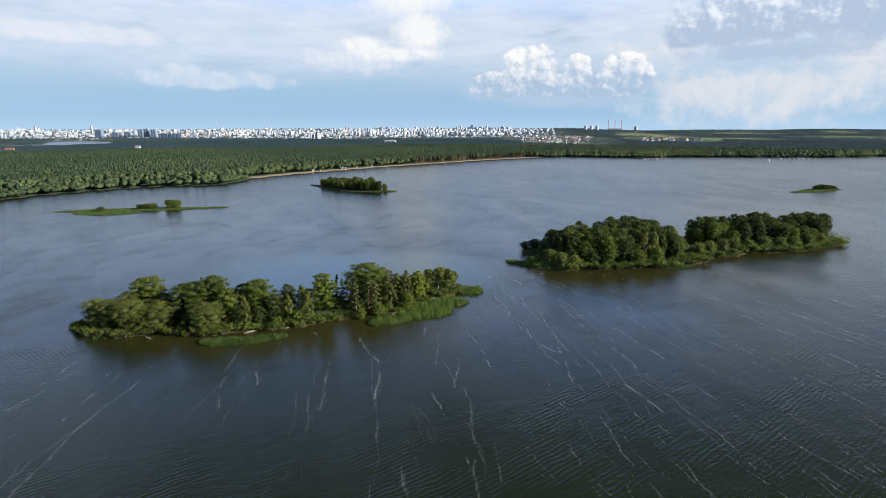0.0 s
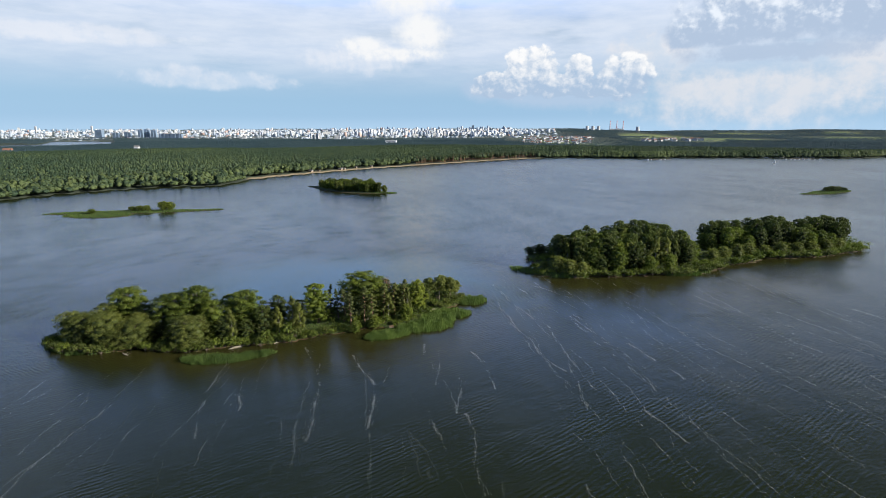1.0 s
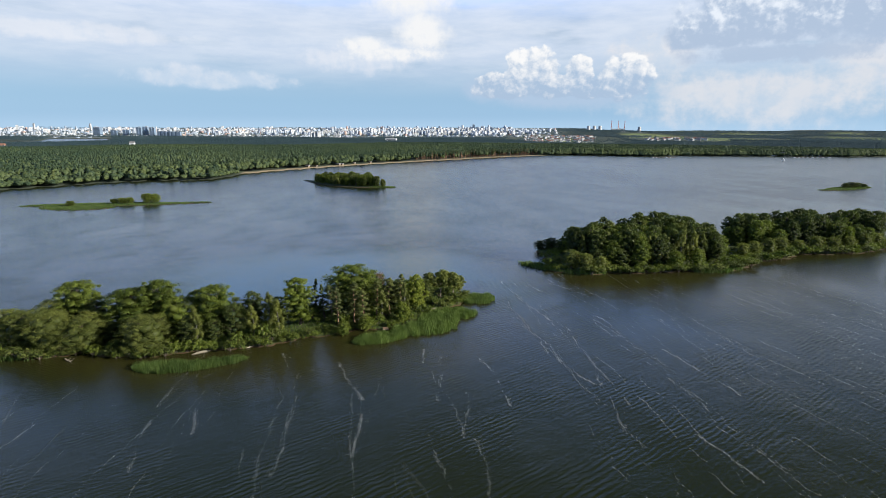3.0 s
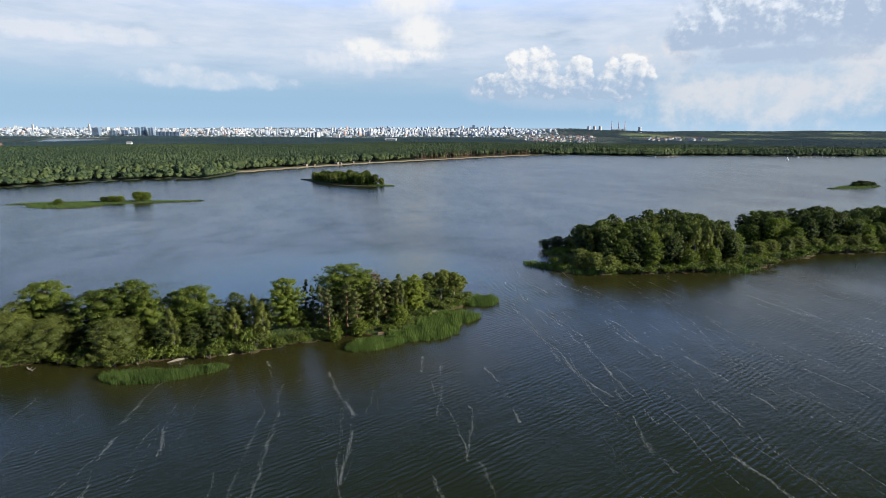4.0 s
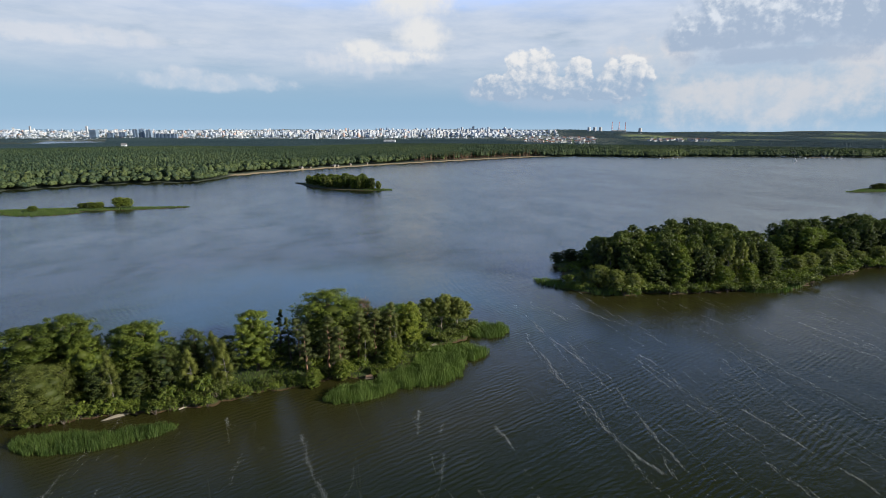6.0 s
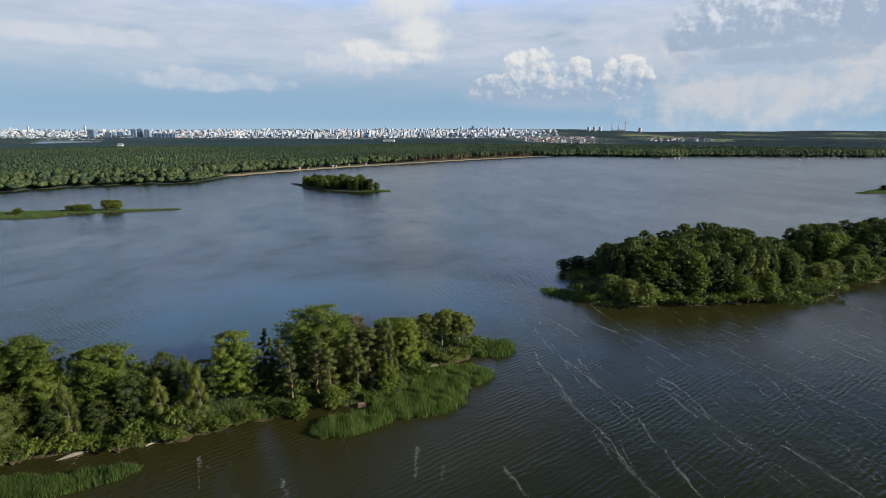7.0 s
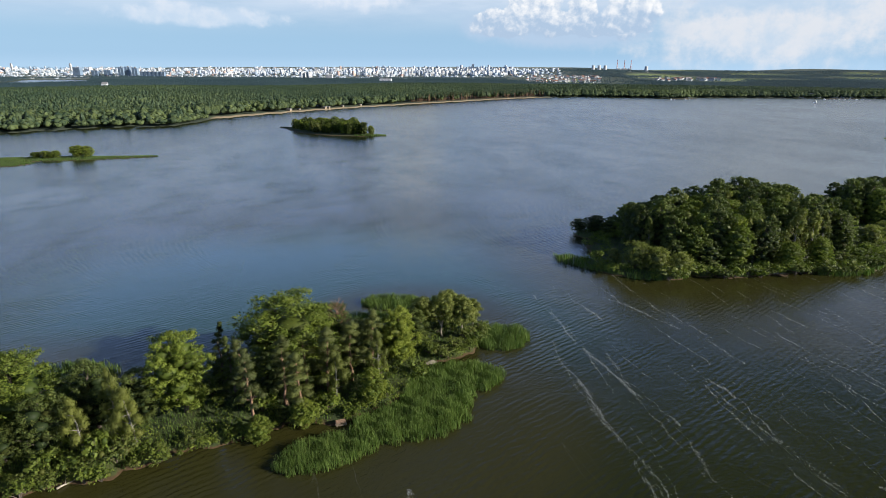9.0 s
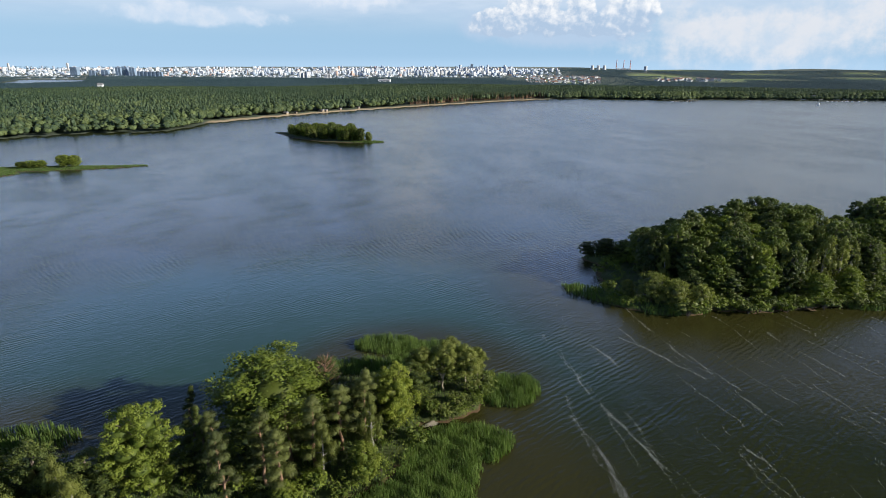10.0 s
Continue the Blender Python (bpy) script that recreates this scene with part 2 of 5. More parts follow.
def water_mat():
    k = Mat("lake_water")
    p = k.place()
    rot = k.n("ShaderNodeVectorRotate")
    rot.rotation_type = "Z_AXIS"
    k.put(rot.inputs["Vector"], p)
    rot.inputs["Angle"].default_value = radians(-17)        # wind along +y of the turned frame
    q = rot.outputs[0]
    # silt over the shallows round the islands, deep green water elsewhere
    best = None
    for cx, cy, rx, ry in ((-60, 160, 85, 38), (-15, 170, 42, 36), (85, 246, 88, 64), (170, 295, 90, 42), (-14, 196, 34, 34)):
        d = k.vec("LENGTH", k.vec("DIVIDE", k.vec("SUBTRACT", p, (cx, cy, 0.0)), (rx, ry, 1.0)), (0.0, 0.0, 0.0))
        best = d if best is None else k.math("MINIMUM", best, d)
    big = k.noise(k.vec("MULTIPLY", q, (1.0, 0.45, 1.0)), 0.012, 4)
    edge = k.math("ADD", best, k.math("MULTIPLY", k.math("SUBTRACT", big, 0.5), 0.5))
    deep = k.mix(k.ramp(big, 0.35, 0.65), (0.0115, 0.0160, 0.0042, 1), (0.0155, 0.0185, 0.0042, 1))
    # milky green water in the lee behind the long island
    lee = k.vec("LENGTH", k.vec("DIVIDE", k.vec("SUBTRACT", p, (-48.0, 222.0, 0.0)), (85.0, 60.0, 1.0)), (0.0, 0.0, 0.0))
    lee = k.math("ADD", lee, k.math("MULTIPLY", k.math("SUBTRACT", big, 0.5), 0.6))
    deep = k.mix(k.ramp(lee, 1.15, 0.45), deep, (0.022, 0.052, 0.044, 1))
    c = k.mix(k.ramp(edge, 1.05, 0.6), deep, (0.028, 0.027, 0.0075, 1))
    # thin foam lines drawn out by the wind
    wob = k.noise(k.vec("MULTIPLY", q, (1.0, 0.5, 1.0)), 0.09, 3)
    w = k.n("ShaderNodeCombineXYZ")
    k.put(w.inputs[0], k.math("MULTIPLY", k.math("SUBTRACT", wob, 0.5), 7.0))
    qs = k.vec("ADD", q, w.outputs[0])

    def lines(across, along, width, shift):
        v = k.noise(k.vec("ADD", k.vec("MULTIPLY", qs, (across, along, 1.0)), (shift, 0.0, 0.0)), 1.0, 1.5, 0.4)
        return k.ramp(k.math("ABSOLUTE", k.math("SUBTRACT", v, 0.5)), width, 0.0)

    cut = k.ramp(k.noise(k.vec("MULTIPLY", q, (1.0, 0.22, 1.0)), 0.16, 3), 0.48, 0.62)
    froth = k.ramp(k.noise(p, 1.6, 4, 0.7), 0.36, 0.62)
    foam = k.math("MULTIPLY", lines(0.13, 0.007, 0.003, 31.0), 0.06)
    foam = k.math("MULTIPLY", k.math("MULTIPLY", foam, cut), froth, clamp=True)
    foam = k.math("MULTIPLY", foam, k.ramp(k.vec("LENGTH", k.vec("DIVIDE", k.vec("SUBTRACT", p, (60.0, 110.0, 0.0)), (210.0, 170.0, 1.0)), (0.0, 0.0, 0.0)), 0.7, 1.5, 0.8, 0.12))
    k.set(color=k.mix(foam, c, (0.62, 0.66, 0.64, 1)), ior=1.333)
    # ripples: long crests across the wind, with shorter chop on them, calmer in slicks
    slick = k.ramp(k.noise(k.vec("MULTIPLY", q, (1.0, 0.35, 1.0)), 0.006, 4, 0.6), 0.35, 0.6, 0.7, 1.0)
    rot2 = k.n("ShaderNodeVectorRotate")
    rot2.rotation_type = "Z_AXIS"
    k.put(rot2.inputs["Vector"], p)
    rot2.inputs["Angle"].default_value = radians(-40)
    q2 = rot2.outputs[0]
    gust = k.ramp(k.noise(k.vec("MULTIPLY", q, (1.0, 0.4, 1.0)), 0.04, 4, 0.6), 0.3, 0.7, 0.65, 1.25)
    slick = k.math("MULTIPLY", slick, gust)
    xyz = k.n("ShaderNodeSeparateXYZ")
    k.put(xyz.inputs[0], p)
    slick = k.math("MULTIPLY", slick, k.ramp(xyz.outputs[0], -160.0, 150.0, 0.85, 1.4))      # open to the wind on one side
    h1 = k.noise(k.vec("MULTIPLY", q2, (0.16, 0.46, 1.0)), 1.0, 2, 0.5)
    h2 = k.noise(k.vec("MULTIPLY", q2, (0.8, 2.0, 1.0)), 1.0, 4, 0.66)
    train = k.n("ShaderNodeTexWave")
    train.wave_type, train.bands_direction = "BANDS", "Y"
    k.put(train.inputs["Vector"], q2)
    for key, value in (("Scale", 0.27), ("Distortion", 5.0), ("Detail", 2.0), ("Detail Scale", 0.9), ("Detail Roughness", 0.6)):
        train.inputs[key].default_value = value
    sets = k.ramp(k.noise(k.vec("MULTIPLY", q2, (0.05, 0.09, 1.0)), 1.0, 3, 0.6), 0.35, 0.7)
    h = k.math("ADD", k.math("MULTIPLY", h1, 0.32), k.math("MULTIPLY", h2, 0.34))
    h = k.math("ADD", h, k.math("MULTIPLY", k.math("MULTIPLY", train.outputs["Fac"], sets), 0.17))
    h = k.math("MULTIPLY", h, k.ramp(lee, 0.4, 0.9, 0.38, 1.0))
    k.bump(k.math("MULTIPLY", h, slick), 1.0, 0.29)
    k.put(k.b.inputs["Roughness"], k.math("ADD", k.math("MULTIPLY", foam, 0.6), k.math("ADD", k.ramp(xyz.outputs[1], 230.0, 560.0, 0.05, 0.19), k.math("MULTIPLY", slick, 0.03))))
    return k.m


def ground_mat():
    k = Mat("land")
    p = k.place()
    n, f = k.noise(p, 0.02, 6), k.noise(p, 0.4, 5)
    wood = k.mix(k.ramp(n, 0.35, 0.65), (0.024, 0.040, 0.026, 1), (0.042, 0.062, 0.036, 1))
    meadow = k.mix(k.ramp(k.noise(k.vec("MULTIPLY", p, (1, 0.25, 1)), 0.012, 3), 0.4, 0.6), (0.08, 0.13, 0.03, 1), (0.16, 0.19, 0.05, 1))
    sand = k.mix(f, (0.28, 0.21, 0.13, 1), (0.44, 0.35, 0.23, 1))
    c = k.mix(k.attr("field"), wood, meadow)
    c = k.mix(k.attr("town"), c, k.mix(n, (0.07, 0.10, 0.06, 1), (0.22, 0.22, 0.20, 1)))
    c = k.mix(k.attr("sand"), c, sand)
    k.set(color=c, rough=0.95)
    k.bump(f, 0.5, 0.3)
    return k.m


def island_mat():
    k = Mat("island_soil")
    p = k.place()
    n, f = k.noise(p, 0.15, 6), k.noise(p, 1.6, 5)
    z = k.n("ShaderNodeSeparateXYZ")
    k.put(z.inputs[0], p)
    grass = k.mix(k.ramp(n, 0.35, 0.65), (0.025, 0.040, 0.009, 1), (0.058, 0.073, 0.018, 1))
    earth = k.mix(f, (0.040, 0.024, 0.010, 1), (0.105, 0.058, 0.024, 1))
    edge = k.math("ADD", z.outputs[2], k.math("MULTIPLY", k.math("SUBTRACT", f, 0.5), 0.35))
    k.set(color=k.mix(k.ramp(edge, 0.06, 0.26), earth, grass), rough=0.95)
    k.bump(f, 0.7, 0.15)
    return k.m


M_WATER, M_LAND, M_SOIL = water_mat(), ground_mat(), island_mat()
M_WILLOW = leaf_mat("willow_leaves", (0.052, 0.068, 0.015), (0.185, 0.205, 0.042), warm=(0.132, 0.132, 0.045))
M_BROAD = leaf_mat("broad_leaves", (0.042, 0.065, 0.010), (0.146, 0.184, 0.025))
M_HEDGE = leaf_mat("bush_leaves", (0.040, 0.058, 0.013), (0.135, 0.160, 0.034))
M_LIME = leaf_mat("bright_leaves", (0.066, 0.096, 0.012), (0.198, 0.231, 0.032))
M_ALDER = leaf_mat("alder_leaves", (0.020, 0.033, 0.010), (0.102, 0.130, 0.028))
M_BIRCH = leaf_mat("birch_leaves", (0.060, 0.076, 0.017), (0.178, 0.195, 0.042))
M_PINE = leaf_mat("pine_needles", (0.033, 0.046, 0.016), (0.115, 0.132, 0.034), warm=(0.079, 0.053, 0.020), glow=0.18)
M_REED = leaf_mat("reed_blades", (0.040, 0.074, 0.015), (0.108, 0.162, 0.034), warm=(0.118, 0.122, 0.036))
M_FOREST = leaf_mat("forest_crowns", (0.034, 0.060, 0.034), (0.150, 0.186, 0.064), warm=(0.070, 0.080, 0.022), glow=0.22)
# distance haze put into the base colour: bluer crowns for the far woods
M_FARWOOD = leaf_mat("far_haze_crowns", (0.022, 0.046, 0.058), (0.060, 0.094, 0.102), warm=(0.046, 0.066, 0.062), glow=0.15)
M_BARK = bark_mat("grey_bark", (0.045, 0.034, 0.026), (0.128, 0.105, 0.083))
M_PINEBARK = bark_mat("pine_bark", (0.098, 0.060, 0.038), (0.232, 0.139, 0.086))
M_BIRCHBARK = bark_mat("birch_bark", (0.06, 0.052, 0.044), (0.24, 0.23, 0.205), 2.0, True)
M_PALEBARK = bark_mat("pale_bark", (0.12, 0.10, 0.075), (0.30, 0.26, 0.20))
M_DEADWOOD = bark_mat("dead_twigs", (0.120, 0.064, 0.038), (0.240, 0.143, 0.090))
M_WHITE = plain("white_render", (0.52, 0.54, 0.57), 0.8, 0.12, 0.03)
M_GREY = plain("grey_concrete", (0.42, 0.43, 0.45), 0.85, 0.15, 0.03)
# dark blue glass of the tower; on flats, cloud shade put into the colour
M_BLUE = plain("blue_glass_and_cloud_shade", (0.15, 0.21, 0.30), 0.6, 0.15, 0.03)
M_ROOF = plain("roof_felt", (0.20, 0.20, 0.21), 0.9, 0.2, 0.05)
M_TILE = plain("red_roof_tile", (0.21, 0.105, 0.075), 0.85, 0.25, 0.1)
M_RED = plain("red_band_paint", (0.45, 0.10, 0.08), 0.7, 0.15, 0.1)
M_GLASS = plain("dark_window_band", (0.06, 0.08, 0.11), 0.15, 0.2, 0.05)
M_SANDY = plain("pale_sand", (0.205, 0.18, 0.14), 0.95, 0.2, 1.0)
M_TIMBER = plain("weathered_timber", (0.25, 0.20, 0.15), 0.9, 0.3, 3.0)
M_SAIL = plain("white_sailcloth", (0.82, 0.82, 0.80), 0.7, 0.05, 1.0)
M_HULL = plain("white_gelcoat", (0.78, 0.78, 0.78), 0.25, 0.06, 1.0)


# ---- helpers of this place ----
def mesh_of(name, verts, faces, material=None, attrs=None, smooth=False):
    me = bpy.data.meshes.new(name)
    verts, faces = np.asarray(verts, np.float32), np.asarray(faces, np.int32)
    k = faces.shape[1]
    me.vertices.add(len(verts))
    me.vertices.foreach_set("co", verts.ravel())
    me.loops.add(faces.size)
    me.loops.foreach_set("vertex_index", faces.ravel())
    me.polygons.add(len(faces))
    me.polygons.foreach_set("loop_start", np.arange(0, faces.size, k, dtype=np.int32))
    if smooth:
        me.polygons.foreach_set("use_smooth", np.ones(len(faces), bool))
    for key, values in (attrs or {}).items():
        me.attributes.new(key, "FLOAT", "POINT").data.foreach_set("value", np.asarray(values, np.float32))
    me.update(calc_edges=True)
    me.validate()
    if material:
        me.materials.append(material)
    return me


def part(name, me, parent=None, label="", material=None):
    if isinstance(me, bmesh.types.BMesh):
        data = bpy.data.meshes.new(name)
        me.to_mesh(data)
        me.free()
        data.materials.append(material)
        me = data
    ob = new(name, me)
    ob.parent = parent
    return tagged(ob, label)


def box(bm, x, y, z, sx, sy, sz, rz=0.0):
    """A box that stands on z with its centre over x, y."""
    bmesh.ops.create_cube(bm, size=1, matrix=pose(x, y, z + sz / 2, 0, 0, rz) @ Matrix.Diagonal((sx, sy, sz, 1)))


def tube(points, radii, sides=6):
    """A tapered tube through the points, as vertices and quads."""
    points = np.asarray(points, float)
    v, f = [], []
    for i, p in enumerate(points):
        d = points[min(i + 1, len(points) - 1)] - points[max(i - 1, 0)]
        d = d / (np.linalg.norm(d) + 1e-9)
        a = np.cross(d, (0.31, 0.95, 0.05))
        a /= np.linalg.norm(a) + 1e-9
        b = np.cross(d, a)
        for s in range(sides):
            w = 2 * math.pi * s / sides
            v.append(p + radii[i] * (a * math.cos(w) + b * math.sin(w)))
            if i:
                q = (i - 1) * sides
                f.append((q + s, q + (s + 1) % sides, q + sides + (s + 1) % sides, q + sides + s))
    return np.array(v), np.array(f, int)


def joined(pieces):
    v, f, o = [], [], 0
    for a, b in pieces:
        v.append(a), f.append(b + o)
        o += len(a)
    return np.concatenate(v), np.concatenate(f)


def sprays(rng, centres, out, size, droop=0.0, narrow=0.55):
    """Small leafy sprays: a bent rhombus at every centre, turned about its outward way."""
    n = len(centres)
    nrm = out + rng.normal(0, 0.24, (n, 3))
    nrm[:, 2] += 0.25
    nrm /= np.linalg.norm(nrm, axis=1)[:, None] + 1e-9
    t = np.cross(nrm, rng.normal(0, 1, (n, 3)))
    t[:, 2] -= droop
    t /= np.linalg.norm(t, axis=1)[:, None] + 1e-9
    b = np.cross(nrm, t)
    s = (size * rng.uniform(0.65, 1.35, n))[:, None]
    v = np.stack([centres - t * s * 0.5, centres + b * s * narrow * 0.5 - nrm * s * 0.08, centres + t * s * 0.5 - nrm * s * 0.12, centres - b * s * narrow * 0.5 - nrm * s * 0.08], 1).reshape(-1, 3)
    i = np.arange(n)[:, None] * 4
    f = np.concatenate([i + [0, 2, 1], i + [0, 3, 2]])
    return v, f


def unit_ball():
    m = bmesh.new()
    bmesh.ops.create_icosphere(m, subdivisions=1, radius=1)
    v, f = np.array([q.co[:] for q in m.verts]), np.array([[q.index for q in t.verts] for t in m.faces])
    m.free()
    return v, f


HEART, HEART_FACES = unit_ball()


def soften(me, out):
    """Let the sprays take the light as the rounded clump does that they stand on."""
    n = out * 0.8
    own = np.empty(len(me.vertices) * 3, np.float32)
    me.vertex_normals.foreach_get("vector", own)
    n = n + own.reshape(-1, 3) * 0.16
    n /= np.linalg.norm(n, axis=1)[:, None] + 1e-9
    me.polygons.foreach_set("use_smooth", np.ones(len(me.polygons), bool))
    me.normals_split_custom_set_from_vertices(n.tolist())
    return me


def lobe_points(rng, lobes, count, depth=0.35):
    """Points in the outer shell of a set of ellipsoids, with their outward ways."""
    lobes = np.asarray(lobes, float)
    w = (lobes[:, 3] * lobes[:, 4]) ** 0.9
    idx = rng.choice(len(lobes), count, p=w / w.sum())
    d = rng.normal(0, 1, (count, 3))
    d /= np.linalg.norm(d, axis=1)[:, None]
    d[:, 2] = np.where(d[:, 2] < -0.45, -d[:, 2] * 0.8, d[:, 2])
    r = 1 - depth * rng.uniform(0, 1, count) ** 1.6
    r *= 1 + 0.10 * np.sin(7 * d[:, 0] + 3 * idx) * np.cos(6 * d[:, 1] - idx)
    rad = np.stack([lobes[idx, 3], lobes[idx, 3], lobes[idx, 4]], 1)
    return lobes[idx, :3] + d * rad * r[:, None], d


# leaves, bark, foot of the crown and its widest height as shares, unevenness, masses of foliage, leaf shape
DOMES = {
    "broad": (M_BROAD, M_BARK, 0.05, 0.50, 0.10, 120, 0.75),
    "willow": (M_WILLOW, M_BARK, 0.02, 0.40, 0.12, 130, 0.45),
    "lime": (M_LIME, M_BARK, 0.04, 0.36, 0.08, 110, 0.75),
    "alder": (M_ALDER, M_BARK, 0.05, 0.48, 0.12, 110, 0.75),
    "aspen": (M_BROAD, M_BARK, 0.10, 0.55, 0.20, 95, 0.75),
}


def tree_meshes(kind, seed, h, w, leaves, leaf):
    """Trunk and crown meshes of one tree of height h and crown width w."""
    rng = np.random.default_rng(seed)
    r0 = 0.018 * h + 0.05
    lobes, limbs = [], []
    lean = rng.normal(0, 0.03 * h, 2)
    trunk_top = {"pine": 0.97, "birch": 0.95, "spruce": 0.98}.get(kind, 0.8) * h
    steps = 7
    spine = np.array([[lean[0] * (i / steps) ** 2 + rng.normal(0, 0.01 * h), lean[1] * (i / steps) ** 2 + rng.normal(0, 0.01 * h), trunk_top * i / steps - (0.3 if i == 0 else 0)] for i in range(steps + 1)])
    limbs.append(tube(spine, [r0 * (1.35 if i == 0 else 1 - 0.85 * i / steps) for i in range(steps + 1)], 7))
    stem = lambda z: np.array([np.interp(z, spine[:, 2], spine[:, k]) for k in range(3)])
    droop, narrow, depth, mat, bark = 0.0, 0.6, 0.27, M_BROAD, M_BARK
    hearts = []
    if kind in DOMES:
        mat, bark, low, belly, rough, masses, narrow = DOMES[kind]
        wave = [(rng.integers(2, 5), rng.uniform(1, 4), rng.uniform(0, 6.28)) for _ in range(4)]

        def envelope(u, a):
            """The crown's half width at a share u of its height and a bearing a, with broad swells and hollows."""
            up = max(0.0, u - belly) / (1 - belly)
            r = math.sqrt(max(0.0, 1 - up ** 2.3)) * (0.72 + 0.28 * min(1, u / belly))
            return 0.5 * w * r * (1 + rough * sum(math.sin(k * a + f * 3 * u + p) for k, f, p in wave) / 2)

        reach = h * (1 - low)
        for i in range(masses):
            u = ((i + 0.5) / masses) ** 0.85
            a = i * 2.39996 + rng.normal(0, 0.25)
            size = w * rng.uniform(0.075, 0.135)
            inward = rng.choice((1.0, 0.92, 0.74))
            r = max(0.0, envelope(u, a) * inward - size * 0.75)
            z = h * low + min(u * reach, reach - size * 0.8) + rng.normal(0, 0.02 * h)
            c = stem(min(z, trunk_top)) * (1, 1, 0) + (r * math.cos(a), r * math.sin(a), z)
            lobes.append((*c, size, size * rng.uniform(0.7, 1.0)))
            if i % 5 == 0:
                base = stem(max(0.1 * h, z - 0.25 * h))
                limbs.append(tube([base, (base + c) / 2 + (0, 0, 0.03 * h), c], [r0 * 0.42, r0 * 0.28, r0 * 0.08], 4))
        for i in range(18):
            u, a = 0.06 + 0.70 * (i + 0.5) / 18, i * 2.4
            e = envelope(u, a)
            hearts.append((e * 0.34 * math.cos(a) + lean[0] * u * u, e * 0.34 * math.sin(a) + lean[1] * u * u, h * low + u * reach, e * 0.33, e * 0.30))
    elif kind == "airy":
        for i in range(13):
            u = (i + 0.5) / 13
            z = h * (0.42 + 0.46 * u)
            full = math.sin(math.pi * min(1, 0.27 + 0.64 * u)) ** 0.7
            rr = w * 0.5 * full * rng.uniform(0.36, 0.70)
            a = i * 2.4 + rng.normal(0, 0.35)
            size = w * rng.uniform(0.20, 0.28)
            c = stem(z * 0.95) + (rr * math.cos(a), rr * math.sin(a), z * 0.05)
            lobes.append((*c, size, size * rng.uniform(0.72, 0.95)))
            base = stem(z * rng.uniform(0.55, 0.75))
            limbs.append(tube([base, (base + c) / 2 + (0, 0, 0.03 * h), c], [r0 * 0.42, r0 * 0.28, r0 * 0.08], 4))
        top = stem(trunk_top)
        lobes.append((top[0], top[1], h - w * 0.17, w * 0.26, w * 0.17))
        mat, bark, narrow = M_WILLOW, M_PALEBARK, 0.75
    elif kind == "pine":
        mat, bark, narrow, depth = M_PINE, M_PINEBARK, 0.32, 0.8
        for i in range(20):
            u = (i + 0.5) / 20
            z = h * (0.28 + 0.68 * u)
            rr = w * 0.5 * (0.85 - 0.62 * u) * rng.uniform(0.5, 1.0)
            a = i * 2.4 + rng.normal(0, 0.3)
            c = stem(z) + (rr * math.cos(a), rr * math.sin(a), 0.02 * h)
            lobes.append((*c, w * rng.uniform(0.13, 0.2), w * 0.10))
            limbs.append(tube([stem(z - 0.02 * h), c], [r0 * 0.3, r0 * 0.06], 4))
        lobes.append((*stem(h * 0.96), w * 0.12, w * 0.2))
    elif kind == "birch":
        mat, bark, droop, narrow, depth = M_BIRCH, M_BIRCHBARK, 1.2, 0.42, 0.7
        for i in range(15):
            u = (i + 0.5) / 15
            z = h * (0.16 + 0.78 * u)
            rr = w * 0.42 * (math.sin(math.pi * (0.25 + 0.72 * u))) * rng.uniform(0.4, 0.9)
            a = i * 2.4 + rng.normal(0, 0.4)
            c = stem(z) + (rr * math.cos(a), rr * math.sin(a), 0)
            lobes.append((*c, w * rng.uniform(0.13, 0.2), w * rng.uniform(0.22, 0.36)))
            limbs.append(tube([stem(z - 0.05 * h), c], [r0 * 0.3, r0 * 0.06], 4))
        lobes.append((*stem(h * 0.93), w * 0.12, h * 0.07))
    elif kind == "spruce":
        mat, narrow, depth = M_ALDER, 0.35, 0.7
        for i in range(22):
            u = (i + 0.5) / 22
            z = h * (0.10 + 0.86 * u)
            rr = w * 0.42 * (1 - u) * rng.uniform(0.6, 1.0)
            a = i * 2.4
            c = stem(z) + (rr * math.cos(a), rr * math.sin(a), 0)
            lobes.append((*c, w * (0.19 - 0.10 * u), w * 0.13))
    elif kind == "bush":
        for i in range(7):
            a, rr = i * 2.4, w * 0.30 * (i / 6) ** 0.5
            c = np.array((rr * math.cos(a), rr * math.sin(a), h * rng.uniform(0.32, 0.62)))
            lobes.append((*c, w * rng.uniform(0.2, 0.28), h * rng.uniform(0.3, 0.42)))
            limbs.append(tube([(0, 0, -0.2), c * (0.5, 0.5, 0.6), c], [0.06, 0.05, 0.02], 4))
        mat = M_BROAD if seed % 2 else M_HEDGE
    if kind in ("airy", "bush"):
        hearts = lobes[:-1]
    # every mass breaks up into smaller rounded clumps
    if kind in DOMES or kind in ("airy", "bush"):
        few, spread, lo, hi = (4, 0.62, 0.50, 0.78) if kind in DOMES else (9, 0.72, 0.40, 0.60)
        small = []
        for x, y, z, rx, rz in lobes:
            for q in range(few):
                d = rng.normal(0, 1, 3)
                d[2] = abs(d[2]) * 0.8 - 0.2
                d /= np.linalg.norm(d)
                g = rng.uniform(lo, hi)
                small.append((x + d[0] * rx * spread, y + d[1] * rx * spread, z + d[2] * rz * spread, rx * g, rz * g))
        lobes = small
    pts, out = lobe_points(rng, lobes, leaves, depth)
    # a third of the sprays fill the inside, so that the crown is not hollow
    k = leaves // 5
    pts[:k] = pts[:k] * 1.0 - out[:k] * (0.12 * w * rng.uniform(0.2, 1.0, k))[:, None]
